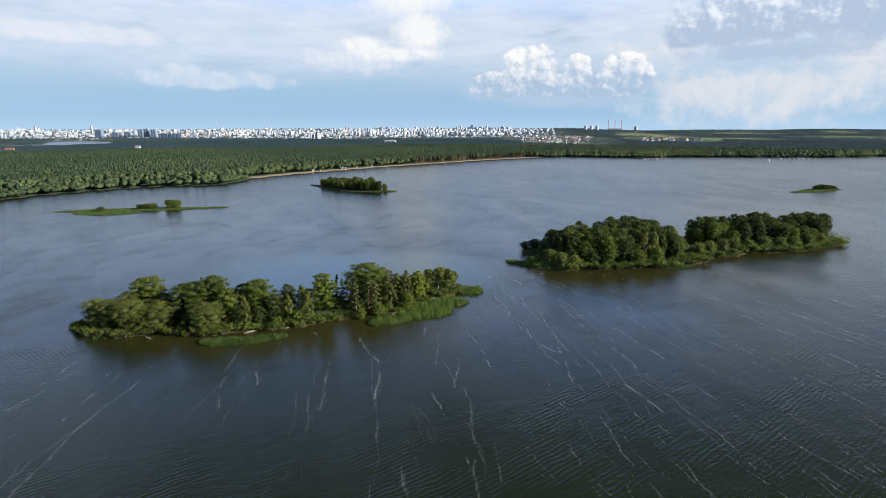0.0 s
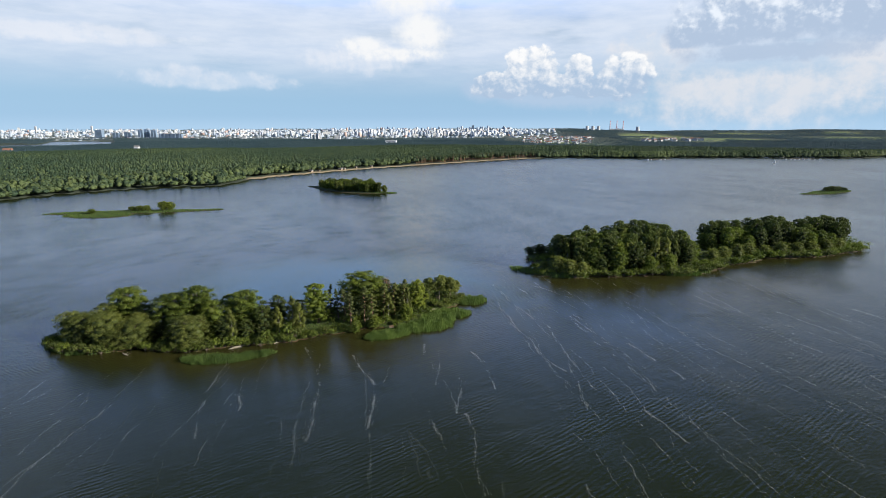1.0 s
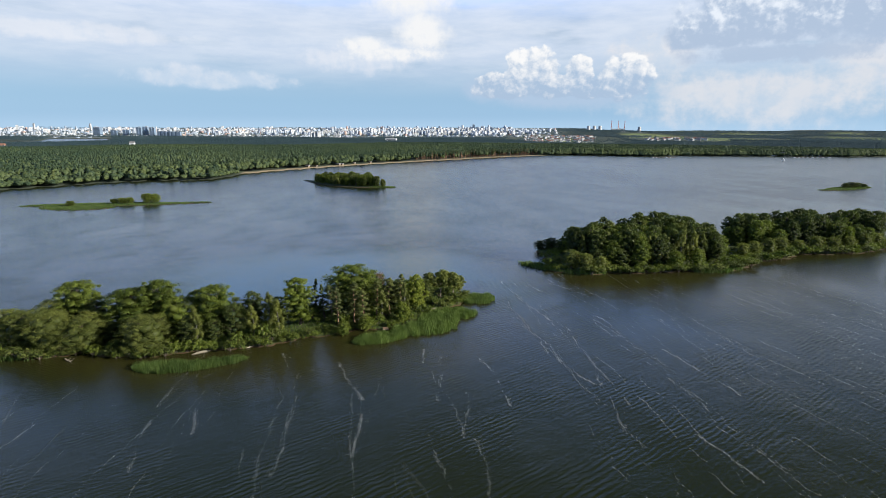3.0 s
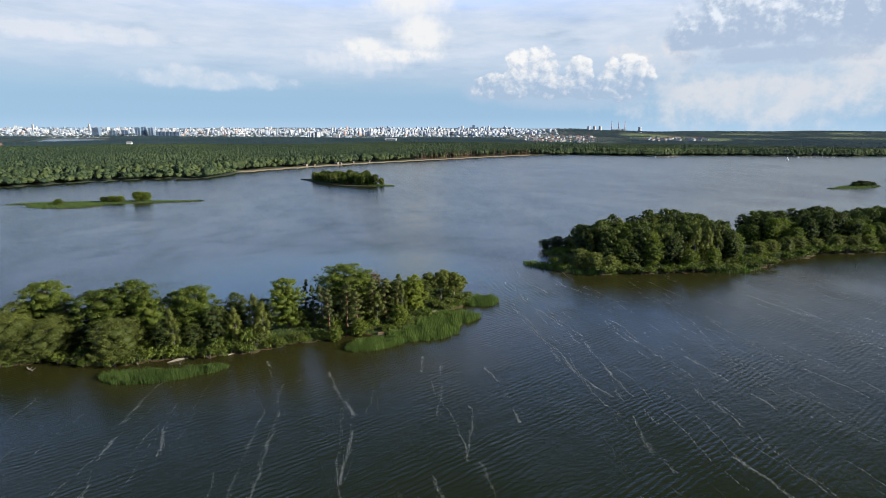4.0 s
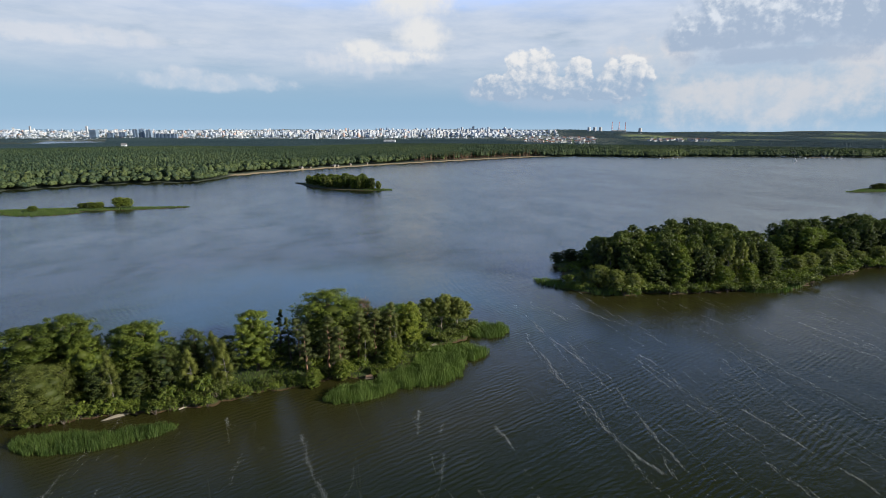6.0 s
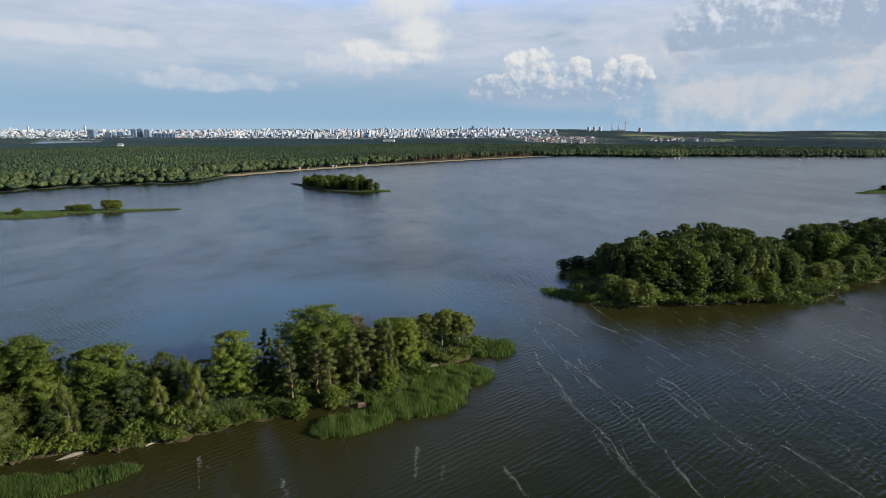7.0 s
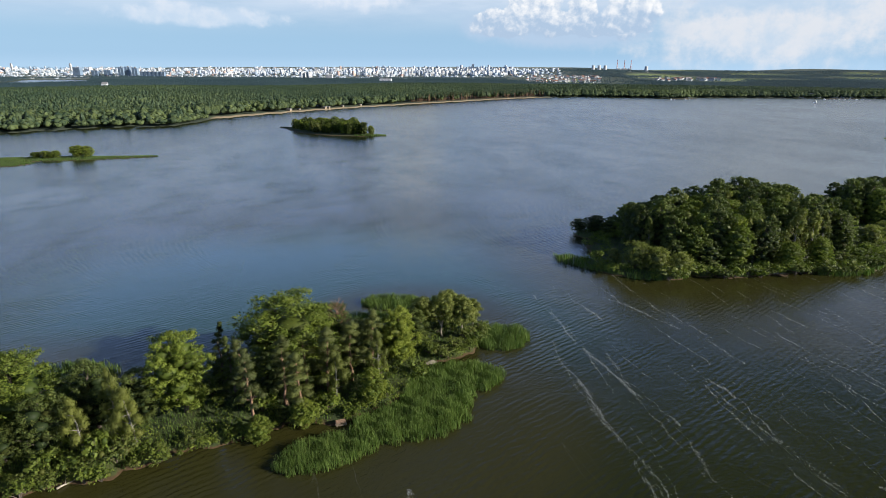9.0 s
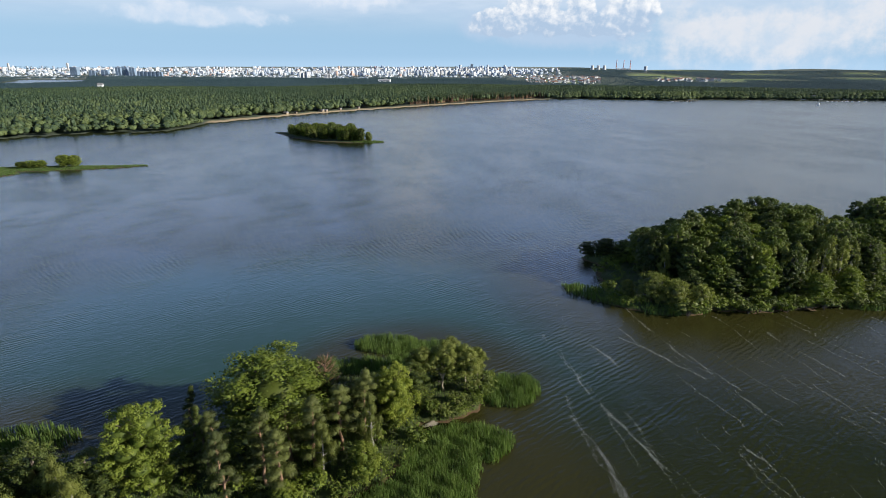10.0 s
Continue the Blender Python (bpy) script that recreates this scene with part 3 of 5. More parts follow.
    pts[:, 2] = np.maximum(pts[:, 2], 0.25)
    sizes = leaf * np.where(np.arange(leaves) < k, 1.7, 1.0)
    v, f = sprays(rng, pts, out, sizes, droop, narrow)
    clump = np.floor(pts / (0.16 * w)).astype(int)
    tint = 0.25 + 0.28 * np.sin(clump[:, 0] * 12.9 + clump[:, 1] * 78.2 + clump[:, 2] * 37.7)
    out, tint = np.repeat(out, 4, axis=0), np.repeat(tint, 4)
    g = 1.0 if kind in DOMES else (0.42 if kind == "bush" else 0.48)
    # cores that block the view through, tinted dark to paint shade between clumps
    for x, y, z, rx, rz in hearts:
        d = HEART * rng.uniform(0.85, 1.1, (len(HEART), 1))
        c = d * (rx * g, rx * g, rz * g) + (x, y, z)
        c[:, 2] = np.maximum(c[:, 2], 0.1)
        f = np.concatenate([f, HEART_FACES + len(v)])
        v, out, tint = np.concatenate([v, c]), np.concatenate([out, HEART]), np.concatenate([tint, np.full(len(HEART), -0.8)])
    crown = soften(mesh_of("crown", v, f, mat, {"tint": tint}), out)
    tv, tf = joined(limbs)
    return mesh_of("trunk", tv, tf, bark, smooth=True), crown


TREE_WORDS = {
    "broad": ("full rounded green broadleaf tree", "tree"),
    "willow": ("bushy silvery grey-green willow", "tree"),
    "lime": ("bright yellow-green broadleaf tree", "tree"),
    "alder": ("dense dark green upright alder", "tree"),
    "aspen": ("tall airy layered green aspen", "tree"),
    "airy": ("airy silvery willow with bare pale stems", "tree"),
    "pine": ("pine with bare reddish trunk", "tree"),
    "birch": ("slender birch with white bark", "tree"),
    "spruce": ("dark narrow spruce", "tree"),
    "bush": ("low leafy green bush", "bush"),
}
KIND_NAME = {"broad": "broadleaf_tree", "willow": "willow_tree", "lime": "lime_tree", "alder": "alder_tree", "aspen": "aspen_tree", "airy": "willow_tree", "pine": "pine_tree", "birch": "birch_tree", "spruce": "spruce_tree", "bush": "bush"}
SIZE = {"broad": (14, 10.5), "willow": (10, 10.5), "lime": (12, 9), "alder": (12, 7.5), "aspen": (14, 8.5), "airy": (10, 6.5), "pine": (12, 5.5), "birch": (11, 5), "spruce": (13, 4.5), "bush": (3, 4.2)}
_protos = {}


def tree(kind, variant, x, y, z, h, w, place, turn=0.0, fine=True, group="island trees"):
    """One tree of the kind at x, y, scaled to height h and crown width w."""
    key = (kind, variant, fine)
    h0, w0 = SIZE[kind]
    m = pose(x, y, z, 0, 0, turn) @ Matrix.Diagonal((w / w0, w / w0, h / h0, 1))
    if key in _protos:
        ob = copy_thing(_protos[key], m)
    else:
        area = w0 * h0
        n, leaf = {"far": (int(area * 8), 1.0), True: (int(area * (100 if kind == "alder" else 150)), 0.205), False: (int(area * 44), 0.36)}[fine]
        if kind == "bush":
            n, leaf = (420, 0.28) if fine is True else (300, 0.40)
        if kind in ("pine", "birch", "spruce"):
            n = int(n * 1.45)
        trunk, crown = tree_meshes(kind, 11 + 7 * variant + len(kind), h0, w0, n, leaf)
        ob = new(KIND_NAME[kind])
        part("trunk", trunk, ob)
        part("crown", crown, ob)
        ob.matrix_basis = m
        _protos[key] = ob
    words, cat = TREE_WORDS[kind]
    return tagged(ob, words + " " + place if place else words, cat, group, "")


# ---- large structure ----
LAKE = new("water", mesh_of("water", [(-6500, -6500, 0), (6500, -6500, 0), (6500, 6500, 0), (-6500, 6500, 0)], [(0, 1, 2, 3)], M_WATER))
tagged(LAKE, "wide dark green lake rippled by wind with thin foam lines", "lake", "", "structure")

# distance of the lake's shore from the origin, by bearing
SHORE_AZ = (-180, -90, -60, -50, -42.7, -40.7, -38.7, -34.4, -30.2, -25.7, -23.5, -22.4, -16.2, -12.1, -6.5, -1.2, 6.5, 10.6, 18.9, 20.9, 28.5, 34, 37.2, 44, 60, 90, 180)
SHORE_R = (1500, 1100, 700, 660, 647, 668, 679, 695, 706, 690, 716, 762, 843, 900, 983, 1077, 1252, 1313, 1300, 1368, 1442, 1517, 1640, 1760, 1700, 1600, 1500)


def shore(az):
    a = np.asarray(az, float)
    return np.interp(a, SHORE_AZ, SHORE_R) + 5 * np.sin(a * 3.1) + 3 * np.sin(a * 7.7 + 1) + 1.6 * np.sin(a * 17.0)


def smooth(lo, hi, v):
    t = np.clip((np.asarray(v, float) - lo) / (hi - lo), 0, 1)
    return t * t * (3 - 2 * t)


def oval(x, y, cx, cy, rx, ry):
    return 1 - np.hypot((x - cx) / rx, (y - cy) / ry)


def far_lake(az, y):
    """Positive over the second water far off, beyond the wood."""
    near = 1720 + 330 * np.clip((az + 40.6) / 7.2, 0, 1)
    far = 2350 + 800 * smooth(-39.2, -37.6, az)
    return np.minimum(np.minimum((az + 47) / 3, (-33.4 - az) / 1.5), np.minimum((y - near) / 120, (far - y) / 120))


def land_z(x, y):
    """Height of the mainland: a low shore, rolling woods, and hills along the skyline."""
    r, az = np.hypot(x, y), np.degrees(np.arctan2(x, y))
    s = r - shore(az)
    d = np.maximum(y, 0.75 * r)
    z = np.where(s < 0, np.maximum(s * 0.05, -3.0), 0) + 1.6 * smooth(0, 40, s) + 2.5 * smooth(40, 400, s)
    roll = np.sin(x / 310 + 1) * np.cos(y / 270) + 0.6 * np.sin(x / 130 + y / 190)
    z = z + 3.0 * roll * smooth(150, 900, s)
    right = smooth(2, 12, az)
    start = 3350 * (1 - right) + 1500 * right
    hill = np.clip((d - start) / (4900 - start), 0, 1.4)
    z = z + (58 - 6 * right) * hill ** (1.25 + 0.60 * right) * (s > 0)
    z = z + 7 * right * hill * (np.sin(x / 420) + np.sin(x / 173 + 2) * 0.6)
    z = z + 5 * right * smooth(2000, 3300, d) * np.sin(d / 210 + np.sin(x / 520) * 1.4)
    z = z - 0.005 * np.maximum(x - 600, 0) * smooth(2000, 3500, d)
    lake2 = far_lake(az, y)
    return z - 9 * smooth(0.0, 0.4, lake2)


az = np.concatenate([np.arange(-180, -62, 3.0), np.arange(-62, 62, 0.3), np.arange(62, 180, 3.0)])
offs = np.array([-600, -300, -60, -20, -6, -2, 0, 2, 5, 10, 16, 24, 34, 50, 80, 130, 200, 300, 420, 560, 720, 900, 1100, 1300, 1500, 1700, 1900, 2100, 2300, 2500, 2700, 2900, 3100, 3300, 3500, 3700, 3900, 4200, 4600, 5200], float)
R = shore(az)[:, None] + offs[None, :]
GX, GY = R * np.sin(np.radians(az))[:, None], R * np.cos(np.radians(az))[:, None]
GZ = land_z(GX, GY)
S = np.broadcast_to(offs[None, :], GX.shape)
A2 = np.broadcast_to(az[:, None], GX.shape)
sand = smooth(22, 12, S) * smooth(-3, 0, S) * np.maximum(smooth(-22.5, -21.8, A2) * smooth(9, 6, A2), 0.06 * smooth(-44, -40, A2) * smooth(6, 2, S))
FIELDS = ((21.4, 3100, 320, 900), (9.5, 2520, 95, 460), (33.4, 4300, 90, 200))


def clearing(x, y):
    """Farmland strips between the woods on the rising ground."""
    right = smooth(4, 10, np.degrees(np.arctan2(x, y)))
    v = np.sin(x / 330 + 1.3) + np.sin(y / 88 + 2.0 * np.sin(x / 430))
    return smooth(1.05, 1.2, v) * right * smooth(1950, 2050, y)


def polar(a, d):
    """The place at bearing a seen from the start of the flight, d metres ahead."""
    return 3.4 + (d + 14.8) * math.tan(radians(a)), d


field = clearing(GX, GY)
for a, d, rx, ry in FIELDS:
    cx, cy = polar(a, d)
    field = np.maximum(field, smooth(0, 0.2, oval(GX, GY, cx, cy, rx, ry)))
town = smooth(3200, 3500, GY) * smooth(12, 8, A2) * smooth(-60, -50, A2)
n, k = GX.shape
i, j = np.meshgrid(np.arange(n), np.arange(k - 1), indexing="ij")
quads = np.stack([i * k + j, i * k + j + 1, ((i + 1) % n) * k + j + 1, ((i + 1) % n) * k + j], -1).reshape(-1, 4)
LAND = new("ground", mesh_of("ground", np.stack([GX, GY, GZ], -1).reshape(-1, 3), quads, M_LAND, {"sand": sand.ravel(), "field": field.ravel(), "town": town.ravel()}, True))
tagged(LAND, "low wooded mainland with sandy shore and distant hills", "land", "", "structure")


# ---- woods of the mainland ----
def crown_proto(rng, count, size, pointed, core):
    """A far crown one metre wide and high: a lumpy core with leaf clumps on it."""
    v, f = [], []
    m = bmesh.new()
    if core:
        bmesh.ops.create_icosphere(m, subdivisions=core, radius=0.40)
    else:
        rings = ((0.44, -0.14), (0.37, 0.16)) if count else ((0.46, -0.06),)
        rims = [[m.verts.new((r * math.cos(q * 1.2566), r * math.sin(q * 1.2566), z + 0.07 * (q % 2))) for q in range(5)] for r, z in rings]
        peak = m.verts.new((0, 0, 0.36 if count else 0.30))
        for q in range(5):
            m.faces.new((rims[-1][q], rims[-1][(q + 1) % 5], peak))
            if count:
                m.faces.new((rims[0][q], rims[0][(q + 1) % 5], rims[1][q]))
                m.faces.new((rims[0][(q + 1) % 5], rims[1][(q + 1) % 5], rims[1][q]))
        m.verts.index_update()
    cv = np.array([q.co[:] for q in m.verts])
    cf = np.array([[q.index for q in t.verts] for t in m.faces])
    m.free()
    cv = cv * (1 + rng.normal(0, 0.10, (len(cv), 1)))
    if pointed:
        up = (cv[:, 2] + 0.4) / 0.8
        cv[:, :2] *= (1.10 - 0.38 * up)[:, None]
    cv[:, 2] = cv[:, 2] * 1.05 + 0.52
    v, f = [cv], [cf]
    if count:
        d = rng.normal(0, 1, (count, 3))
        d /= np.linalg.norm(d, axis=1)[:, None]
        d[:, 2] = np.abs(d[:, 2]) * 0.9 + rng.uniform(-0.3, 0.1, count)
        p = d * 0.45 * rng.uniform(0.85, 1.12, (count, 1))
        if pointed:
            up = np.clip((p[:, 2] + 0.45) / 0.9, 0, 1)
            p[:, :2] *= (1.10 - 0.38 * up)[:, None]
        p[:, 2] += 0.52
        a, b = sprays(rng, p, d, np.full(count, size), 0.0, 0.8)
        v.append(a), f.append(b + len(cv))
    return np.concatenate(v), np.concatenate(f)


def scatter(name, rng, pts, kinds, h, w, tint, detail, label):
    """All crowns of one stretch of wood as a single mesh."""
    vs, fs, ts, o = [], [], [], 0
    z = land_z(pts[:, 0], pts[:, 1])
    for kind in (0, 1):
        protos = [crown_proto(rng, detail[0], detail[1], bool(kind), detail[2]) for _ in range(4)]
        for q, (pv, pf) in enumerate(protos):
            sel = np.where((kinds == kind) & (np.arange(len(pts)) % 4 == q))[0]
            if not len(sel):
                continue
            a = rng.uniform(0, 6.283, len(sel))
            c, s = np.cos(a)[:, None], np.sin(a)[:, None]
            x = (pv[None, :, 0] * c - pv[None, :, 1] * s) * w[sel][:, None] + pts[sel, 0][:, None]
            y = (pv[None, :, 0] * s + pv[None, :, 1] * c) * w[sel][:, None] + pts[sel, 1][:, None]
            lift = (0.12 if kind == 0 else 0.30)
            zz = (lift + (1 - lift) * pv[None, :, 2]) * h[sel][:, None] + z[sel][:, None]
            vs.append(np.stack([x, y, zz], -1).reshape(-1, 3))
            fs.append((pf[None] + (np.arange(len(sel)) * len(pv))[:, None, None]).reshape(-1, 3) + o)
            ts.append(np.repeat(tint[sel], len(pv)))
            o += len(sel) * len(pv)
    # crowns without sprays are the distant ones and take the haze-tinted colour
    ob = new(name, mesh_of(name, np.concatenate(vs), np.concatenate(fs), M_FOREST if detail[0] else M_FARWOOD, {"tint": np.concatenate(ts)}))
    return tagged(ob, label, "forest", "", "stuff")


def wood_points(rng, s0, s1, r0, r1, count, half=46):
    """Random places by bearing and distance inland, evenly over the ground."""
    a = rng.uniform(-half, half, count * 3)
    R0, R1 = np.maximum(shore(a) + s0, r0), np.minimum(shore(a) + s1, r1)
    ok = R1 > R0
    a, R0, R1 = a[ok], R0[ok], R1[ok]
    r = np.sqrt(rng.uniform(0, 1, len(a)) * (R1 ** 2 - R0 ** 2) + R0 ** 2)
    keep = rng.uniform(0, 1, len(a)) < (R1 ** 2 - R0 ** 2) / (R1 ** 2 - R0 ** 2).max()
    x, y = (r * np.sin(np.radians(a)))[keep], (r * np.cos(np.radians(a)))[keep]
    bare = far_lake(np.degrees(np.arctan2(x, y)), y) > 0.02
    for fa, fd, rx, ry in FIELDS:
        cx, cy = polar(fa, fd)
        bare |= oval(x, y, cx, cy, rx, ry) > 0.05
    bare |= clearing(x, y) > 0.4
    cx, cy = polar(20.07, 2430)
    bare |= (oval(x, y, cx, cy, 190, 330) > 0) & (rng.uniform(0, 1, len(x)) < 0.9)
    cx, cy = polar(9.32, 2700)
    bare |= (oval(x, y, cx, cy, 250, 900) > 0) & (rng.uniform(0, 1, len(x)) < 0.9)
    aa = np.degrees(np.arctan2(x, y))
    bare |= (y > 3300) & (rng.uniform(0, 1, len(x)) < 0.80 * smooth(13, 6, aa))
    bare |= (y > 5000)
    p = np.stack([x, y], 1)[~bare]
    return p[:count]


def plant_woods():
    rng = np.random.default_rng(5)
    for name, s0, s1, r0, r1, count, detail, hh, ww in (
            ("shore_forest", 1, 110, 0, 9000, 7600, (20, 0.36, 1), 12.5, 7.0),
            ("near_forest", 100, 9000, 600, 1750, 42000, (4, 0.5, 0), 12.5, 5.4),
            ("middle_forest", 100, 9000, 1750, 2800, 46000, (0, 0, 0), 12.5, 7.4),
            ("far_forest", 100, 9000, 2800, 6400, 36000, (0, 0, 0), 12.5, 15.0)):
        p = wood_points(rng, s0, s1, r0, r1, count)
        a, r = np.degrees(np.arctan2(p[:, 0], p[:, 1])), np.hypot(p[:, 0], p[:, 1])
        s = r - shore(a)
        # broadleaf belts along the shore, pine further in
        leafy = 0.85 * smooth(90, 30, s) + 0.12 + 0.25 * smooth(8, 20, a)
        leafy *= 1 - 0.9 * smooth(-7, -5, a) * smooth(8, 6, a) * smooth(200, 100, s)
        kinds = (rng.uniform(0, 1, len(p)) > leafy).astype(int)
        beach = smooth(-22.5, -21.8, a) * smooth(9, 7, a)
        keep = s > 1.5 + 17 * beach
        p, kinds, s = p[keep], kinds[keep], s[keep]
        belt = smooth(110, 60, s)
        h = hh * rng.uniform(0.84, 1.08, len(p)) * np.where(kinds == 1, 1.12, 0.82 + 0.3 * belt)
        w = ww * rng.uniform(0.75, 1.2, len(p)) * np.where(kinds == 1, 0.78, 1.0 + 0.22 * belt)
        h *= 1 - 0.45 * smooth(45, 5, s) * (kinds == 0)
        patch = 0.5 + 0.5 * np.sin(p[:, 0] / 90) * np.cos(p[:, 1] / 140)
        tint = np.where(kinds == 1, rng.uniform(-0.55, 0.25, len(p)), rng.uniform(-0.1, 0.85, len(p))) + 0.5 * (patch - 0.5)
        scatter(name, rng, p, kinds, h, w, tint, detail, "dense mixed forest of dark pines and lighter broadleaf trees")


plant_woods()


# ---- islands ----
def island(name, lobes, step, height, label, seed):
    """A low island: overlapping ovals (x, y, half length, half width, turn) raised above the water."""
    L = np.asarray(lobes, float)
    reach = max(L[:, 2].max(), 8) + 4
    xs = np.arange(L[:, 0].min() - reach, L[:, 0].max() + reach, step)
    ys = np.arange(L[:, 1].min() - reach, L[:, 1].max() + reach, step)
    X, Y = np.meshgrid(xs, ys, indexing="ij")
    F = inside(lobes, X, Y, seed)
    Z = np.clip(F, -1.0, 0.35) * 1.4
    Z = np.where(Z > 0, bank(F, height), Z * 3)
    Z = Z + np.where(Z > 0, 0.12 * np.sin(X * 1.1) * np.cos(Y * 0.9), 0)
    n, k = X.shape
    i, j = np.meshgrid(np.arange(n - 1), np.arange(k - 1), indexing="ij")
    q = np.stack([i * k + j, (i + 1) * k + j, (i + 1) * k + j + 1, i * k + j + 1], -1).reshape(-1, 4)
    keep = (Z.ravel()[q] > -1.6).any(1)
    me = mesh_of(name, np.stack([X, Y, Z], -1).reshape(-1, 3), q[keep], M_SOIL, smooth=True)
    return tagged(new(name, me), label, "island", "", "structure")


def bank(F, height=0.8):
    """Height of an island's ground by its depth inland."""
    return height * np.clip(np.asarray(F, float) / 0.35, 0, 1) ** 0.8


def inside(lobes, X, Y, seed=0):
    F = np.full(np.shape(X), -9.0)
    for cx, cy, rx, ry, turn in lobes:
        c, s = math.cos(radians(turn)), math.sin(radians(turn))
        u, v = (X - cx) * c + (Y - cy) * s, -(X - cx) * s + (Y - cy) * c
        F = np.maximum(F, 1 - np.hypot(u / rx, v / ry))
    return F + 0.05 * np.sin(X * 0.55 + seed) * np.cos(Y * 0.6) + 0.03 * np.sin(X * 1.3 + Y * 1.7)


NEAR = ((-110, 154, 18, 12, 0), (-84, 157, 20, 13, 0), (-62, 161, 20, 11, 12), (-42, 171, 18, 11, 22), (-25, 180, 17, 13, 35), (-8, 195, 10, 9, 30))
RIGHT = ((68, 256, 32, 23, 0), (98, 268, 36, 30, 20), (44, 239, 14, 7, -25), (43, 273, 8, 5, 20), (132, 280, 26, 22, 20), (172, 297, 42, 24, 10), (205, 307, 26, 20, 30))
MID = ((-132, 592, 52, 22, -42), (-104, 570, 30, 14, -30), (-170, 615, 16, 4, -35))
FLAT = ((-270, 418, 62, 9, 12), (-284, 402, 26, 15, 0), (-225, 428, 28, 4, 15))
ISLET = ((385, 577, 34, 10, 28), (362, 560, 20, 5, 10))
island("island_near", NEAR, 0.8, 0.8, "long low island with earthy banks under trees", 1)
island("island_right", RIGHT, 1.2, 0.9, "wooded island with earthy banks and thick undergrowth", 2)
island("island_middle", MID, 2.5, 0.9, "small round wooded island far out in the lake", 3)
island("island_flat", FLAT, 2.5, 0.45, "flat grassy island of reeds with few bushes", 4)
island("island_islet", ISLET, 2.5, 0.5, "tiny reedy islet far out in the lake", 5)


# ---- reeds ----
def reeds(name, lobes, density, height, width, label, seed, base=-0.15, low=0.0, kind="reeds"):
    """A reed bed: bent blades standing thickly within the ovals."""
    rng = np.random.default_rng(seed)
    L = np.asarray(lobes, float)
    reach = L[:, 2].max() + 3
    lo, hi = L[:, :2].min(0) - reach, L[:, :2].max(0) + reach
    count = int((hi - lo).prod() * density)
    p = rng.uniform(0, 1, (count, 2)) * (hi - lo) + lo
    F = inside(lobes, p[:, 0], p[:, 1], seed)
    # a ragged rim where the stems thin out into the water
    F = F + 0.05 * np.sin(p[:, 0] * 1.9 + 3 * np.sin(p[:, 1] * 0.8)) * np.sin(p[:, 1] * 2.3 + seed)
    ok = (F > low) & (rng.uniform(0, 1, count) < 0.25 + 9 * (F - low))
    p, F = p[ok], F[ok]
    n = len(p)
    clump = 0.8 + 0.25 * np.sin(p[:, 0] * 1.3 + 2 * np.sin(p[:, 1] * 0.7)) * np.cos(p[:, 1] * 1.1)
    h = height * rng.uniform(0.75, 1.1, n) * clump * (0.7 + 0.3 * np.clip(F * 6, 0, 1))
    a = rng.uniform(0, 6.283, n)
    d = np.stack([np.cos(a), np.sin(a)], 1) * width * 0.5
    bend = rng.normal(0, 0.16, (n, 2)) * h[:, None] + np.array((-0.10, 0.06)) * h[:, None]
    ground = bank(F - 0.02) if kind == "grass" else np.full(n, base)
    z = ground[:, None]
    h = h + np.maximum(ground, 0)
    v = np.stack([np.hstack([p - d, z]), np.hstack([p + d, z]), np.hstack([p + d * 0.8 + bend * 0.4, (h * 0.6)[:, None]]), np.hstack([p + bend, h[:, None]]), np.hstack([p - d * 0.8 + bend * 0.4, (h * 0.6)[:, None]])], 1).reshape(-1, 3)
    i = np.arange(n)[:, None] * 5
    f = np.concatenate([i + [0, 1, 2], i + [0, 2, 4], i + [4, 2, 3]])
    me = mesh_of(name, v, f, M_REED, {"tint": np.repeat(0.3 + 0.35 * np.sin(p[:, 0] * 0.4) * np.cos(p[:, 1] * 0.5), 5)})
    return tagged(new(name, me), label, kind, "", "stuff")


reeds("reed_bed", ((-21.8, 159.6, 8.2, 3.8, 25), (-10.4, 167.4, 10, 5.2, 18), (-6.4, 174, 6.6, 7, 0), (-3, 180.4, 8.6, 5.2, 10)), 44, 1.8, 0.06, "dense bed of tall green reeds in shallow water", 1)
reeds("reed_bed", ((5.8, 196, 6.2, 5.4, 25),), 40, 1.8, 0.06, "rounded patch of tall green reeds off the point", 2)
reeds("reed_bed", ((-18.5, 212.5, 8.5, 4.2, -5), (-9, 211, 9, 3, -12), (-22, 203.5, 9, 3.2, 5), (-12, 204.5, 8, 4, 0)), 30, 1.8, 0.07, "green reed bed behind the island's trees", 3)
reeds("reed_bed", ((-70, 138.9, 9, 3.6, 3), (-61.5, 141, 9.8, 2.7, 27)), 40, 1.5, 0.06, "narrow fringe of pale green reeds before the bank", 4)
reeds("reed_bed", ((-118, 148, 14, 6, -25), (-112, 146, 10, 4, 0)), 10, 1.2, 0.14, "short green reeds round the island's end", 5)
reeds("reed_bed", ((-75, 178, 10, 4, 10),), 10, 2.0, 0.14, "green reeds along the island's shaded back shore", 6)
reeds("reed_bed", ((35, 241, 13, 4.5, -35), (50, 233, 9, 3, 5)), 9, 1.8, 0.16, "green reed fringe at the wooded island's point", 7)
reeds("reed_bed", ((103, 238.5, 9, 3.2, 10), (112, 243, 6, 2.5, 20)), 9, 1.9, 0.16, "small bright green reed bed before the trees", 8)
reeds("reed_bed", ((-83, 556, 14, 5, 5),), 7, 1.5, 0.24, "green reeds trailing from the small island", 9)
reeds("reed_bed", FLAT, 7, 1.15, 0.24, "low even green reeds covering the flat island", 10)
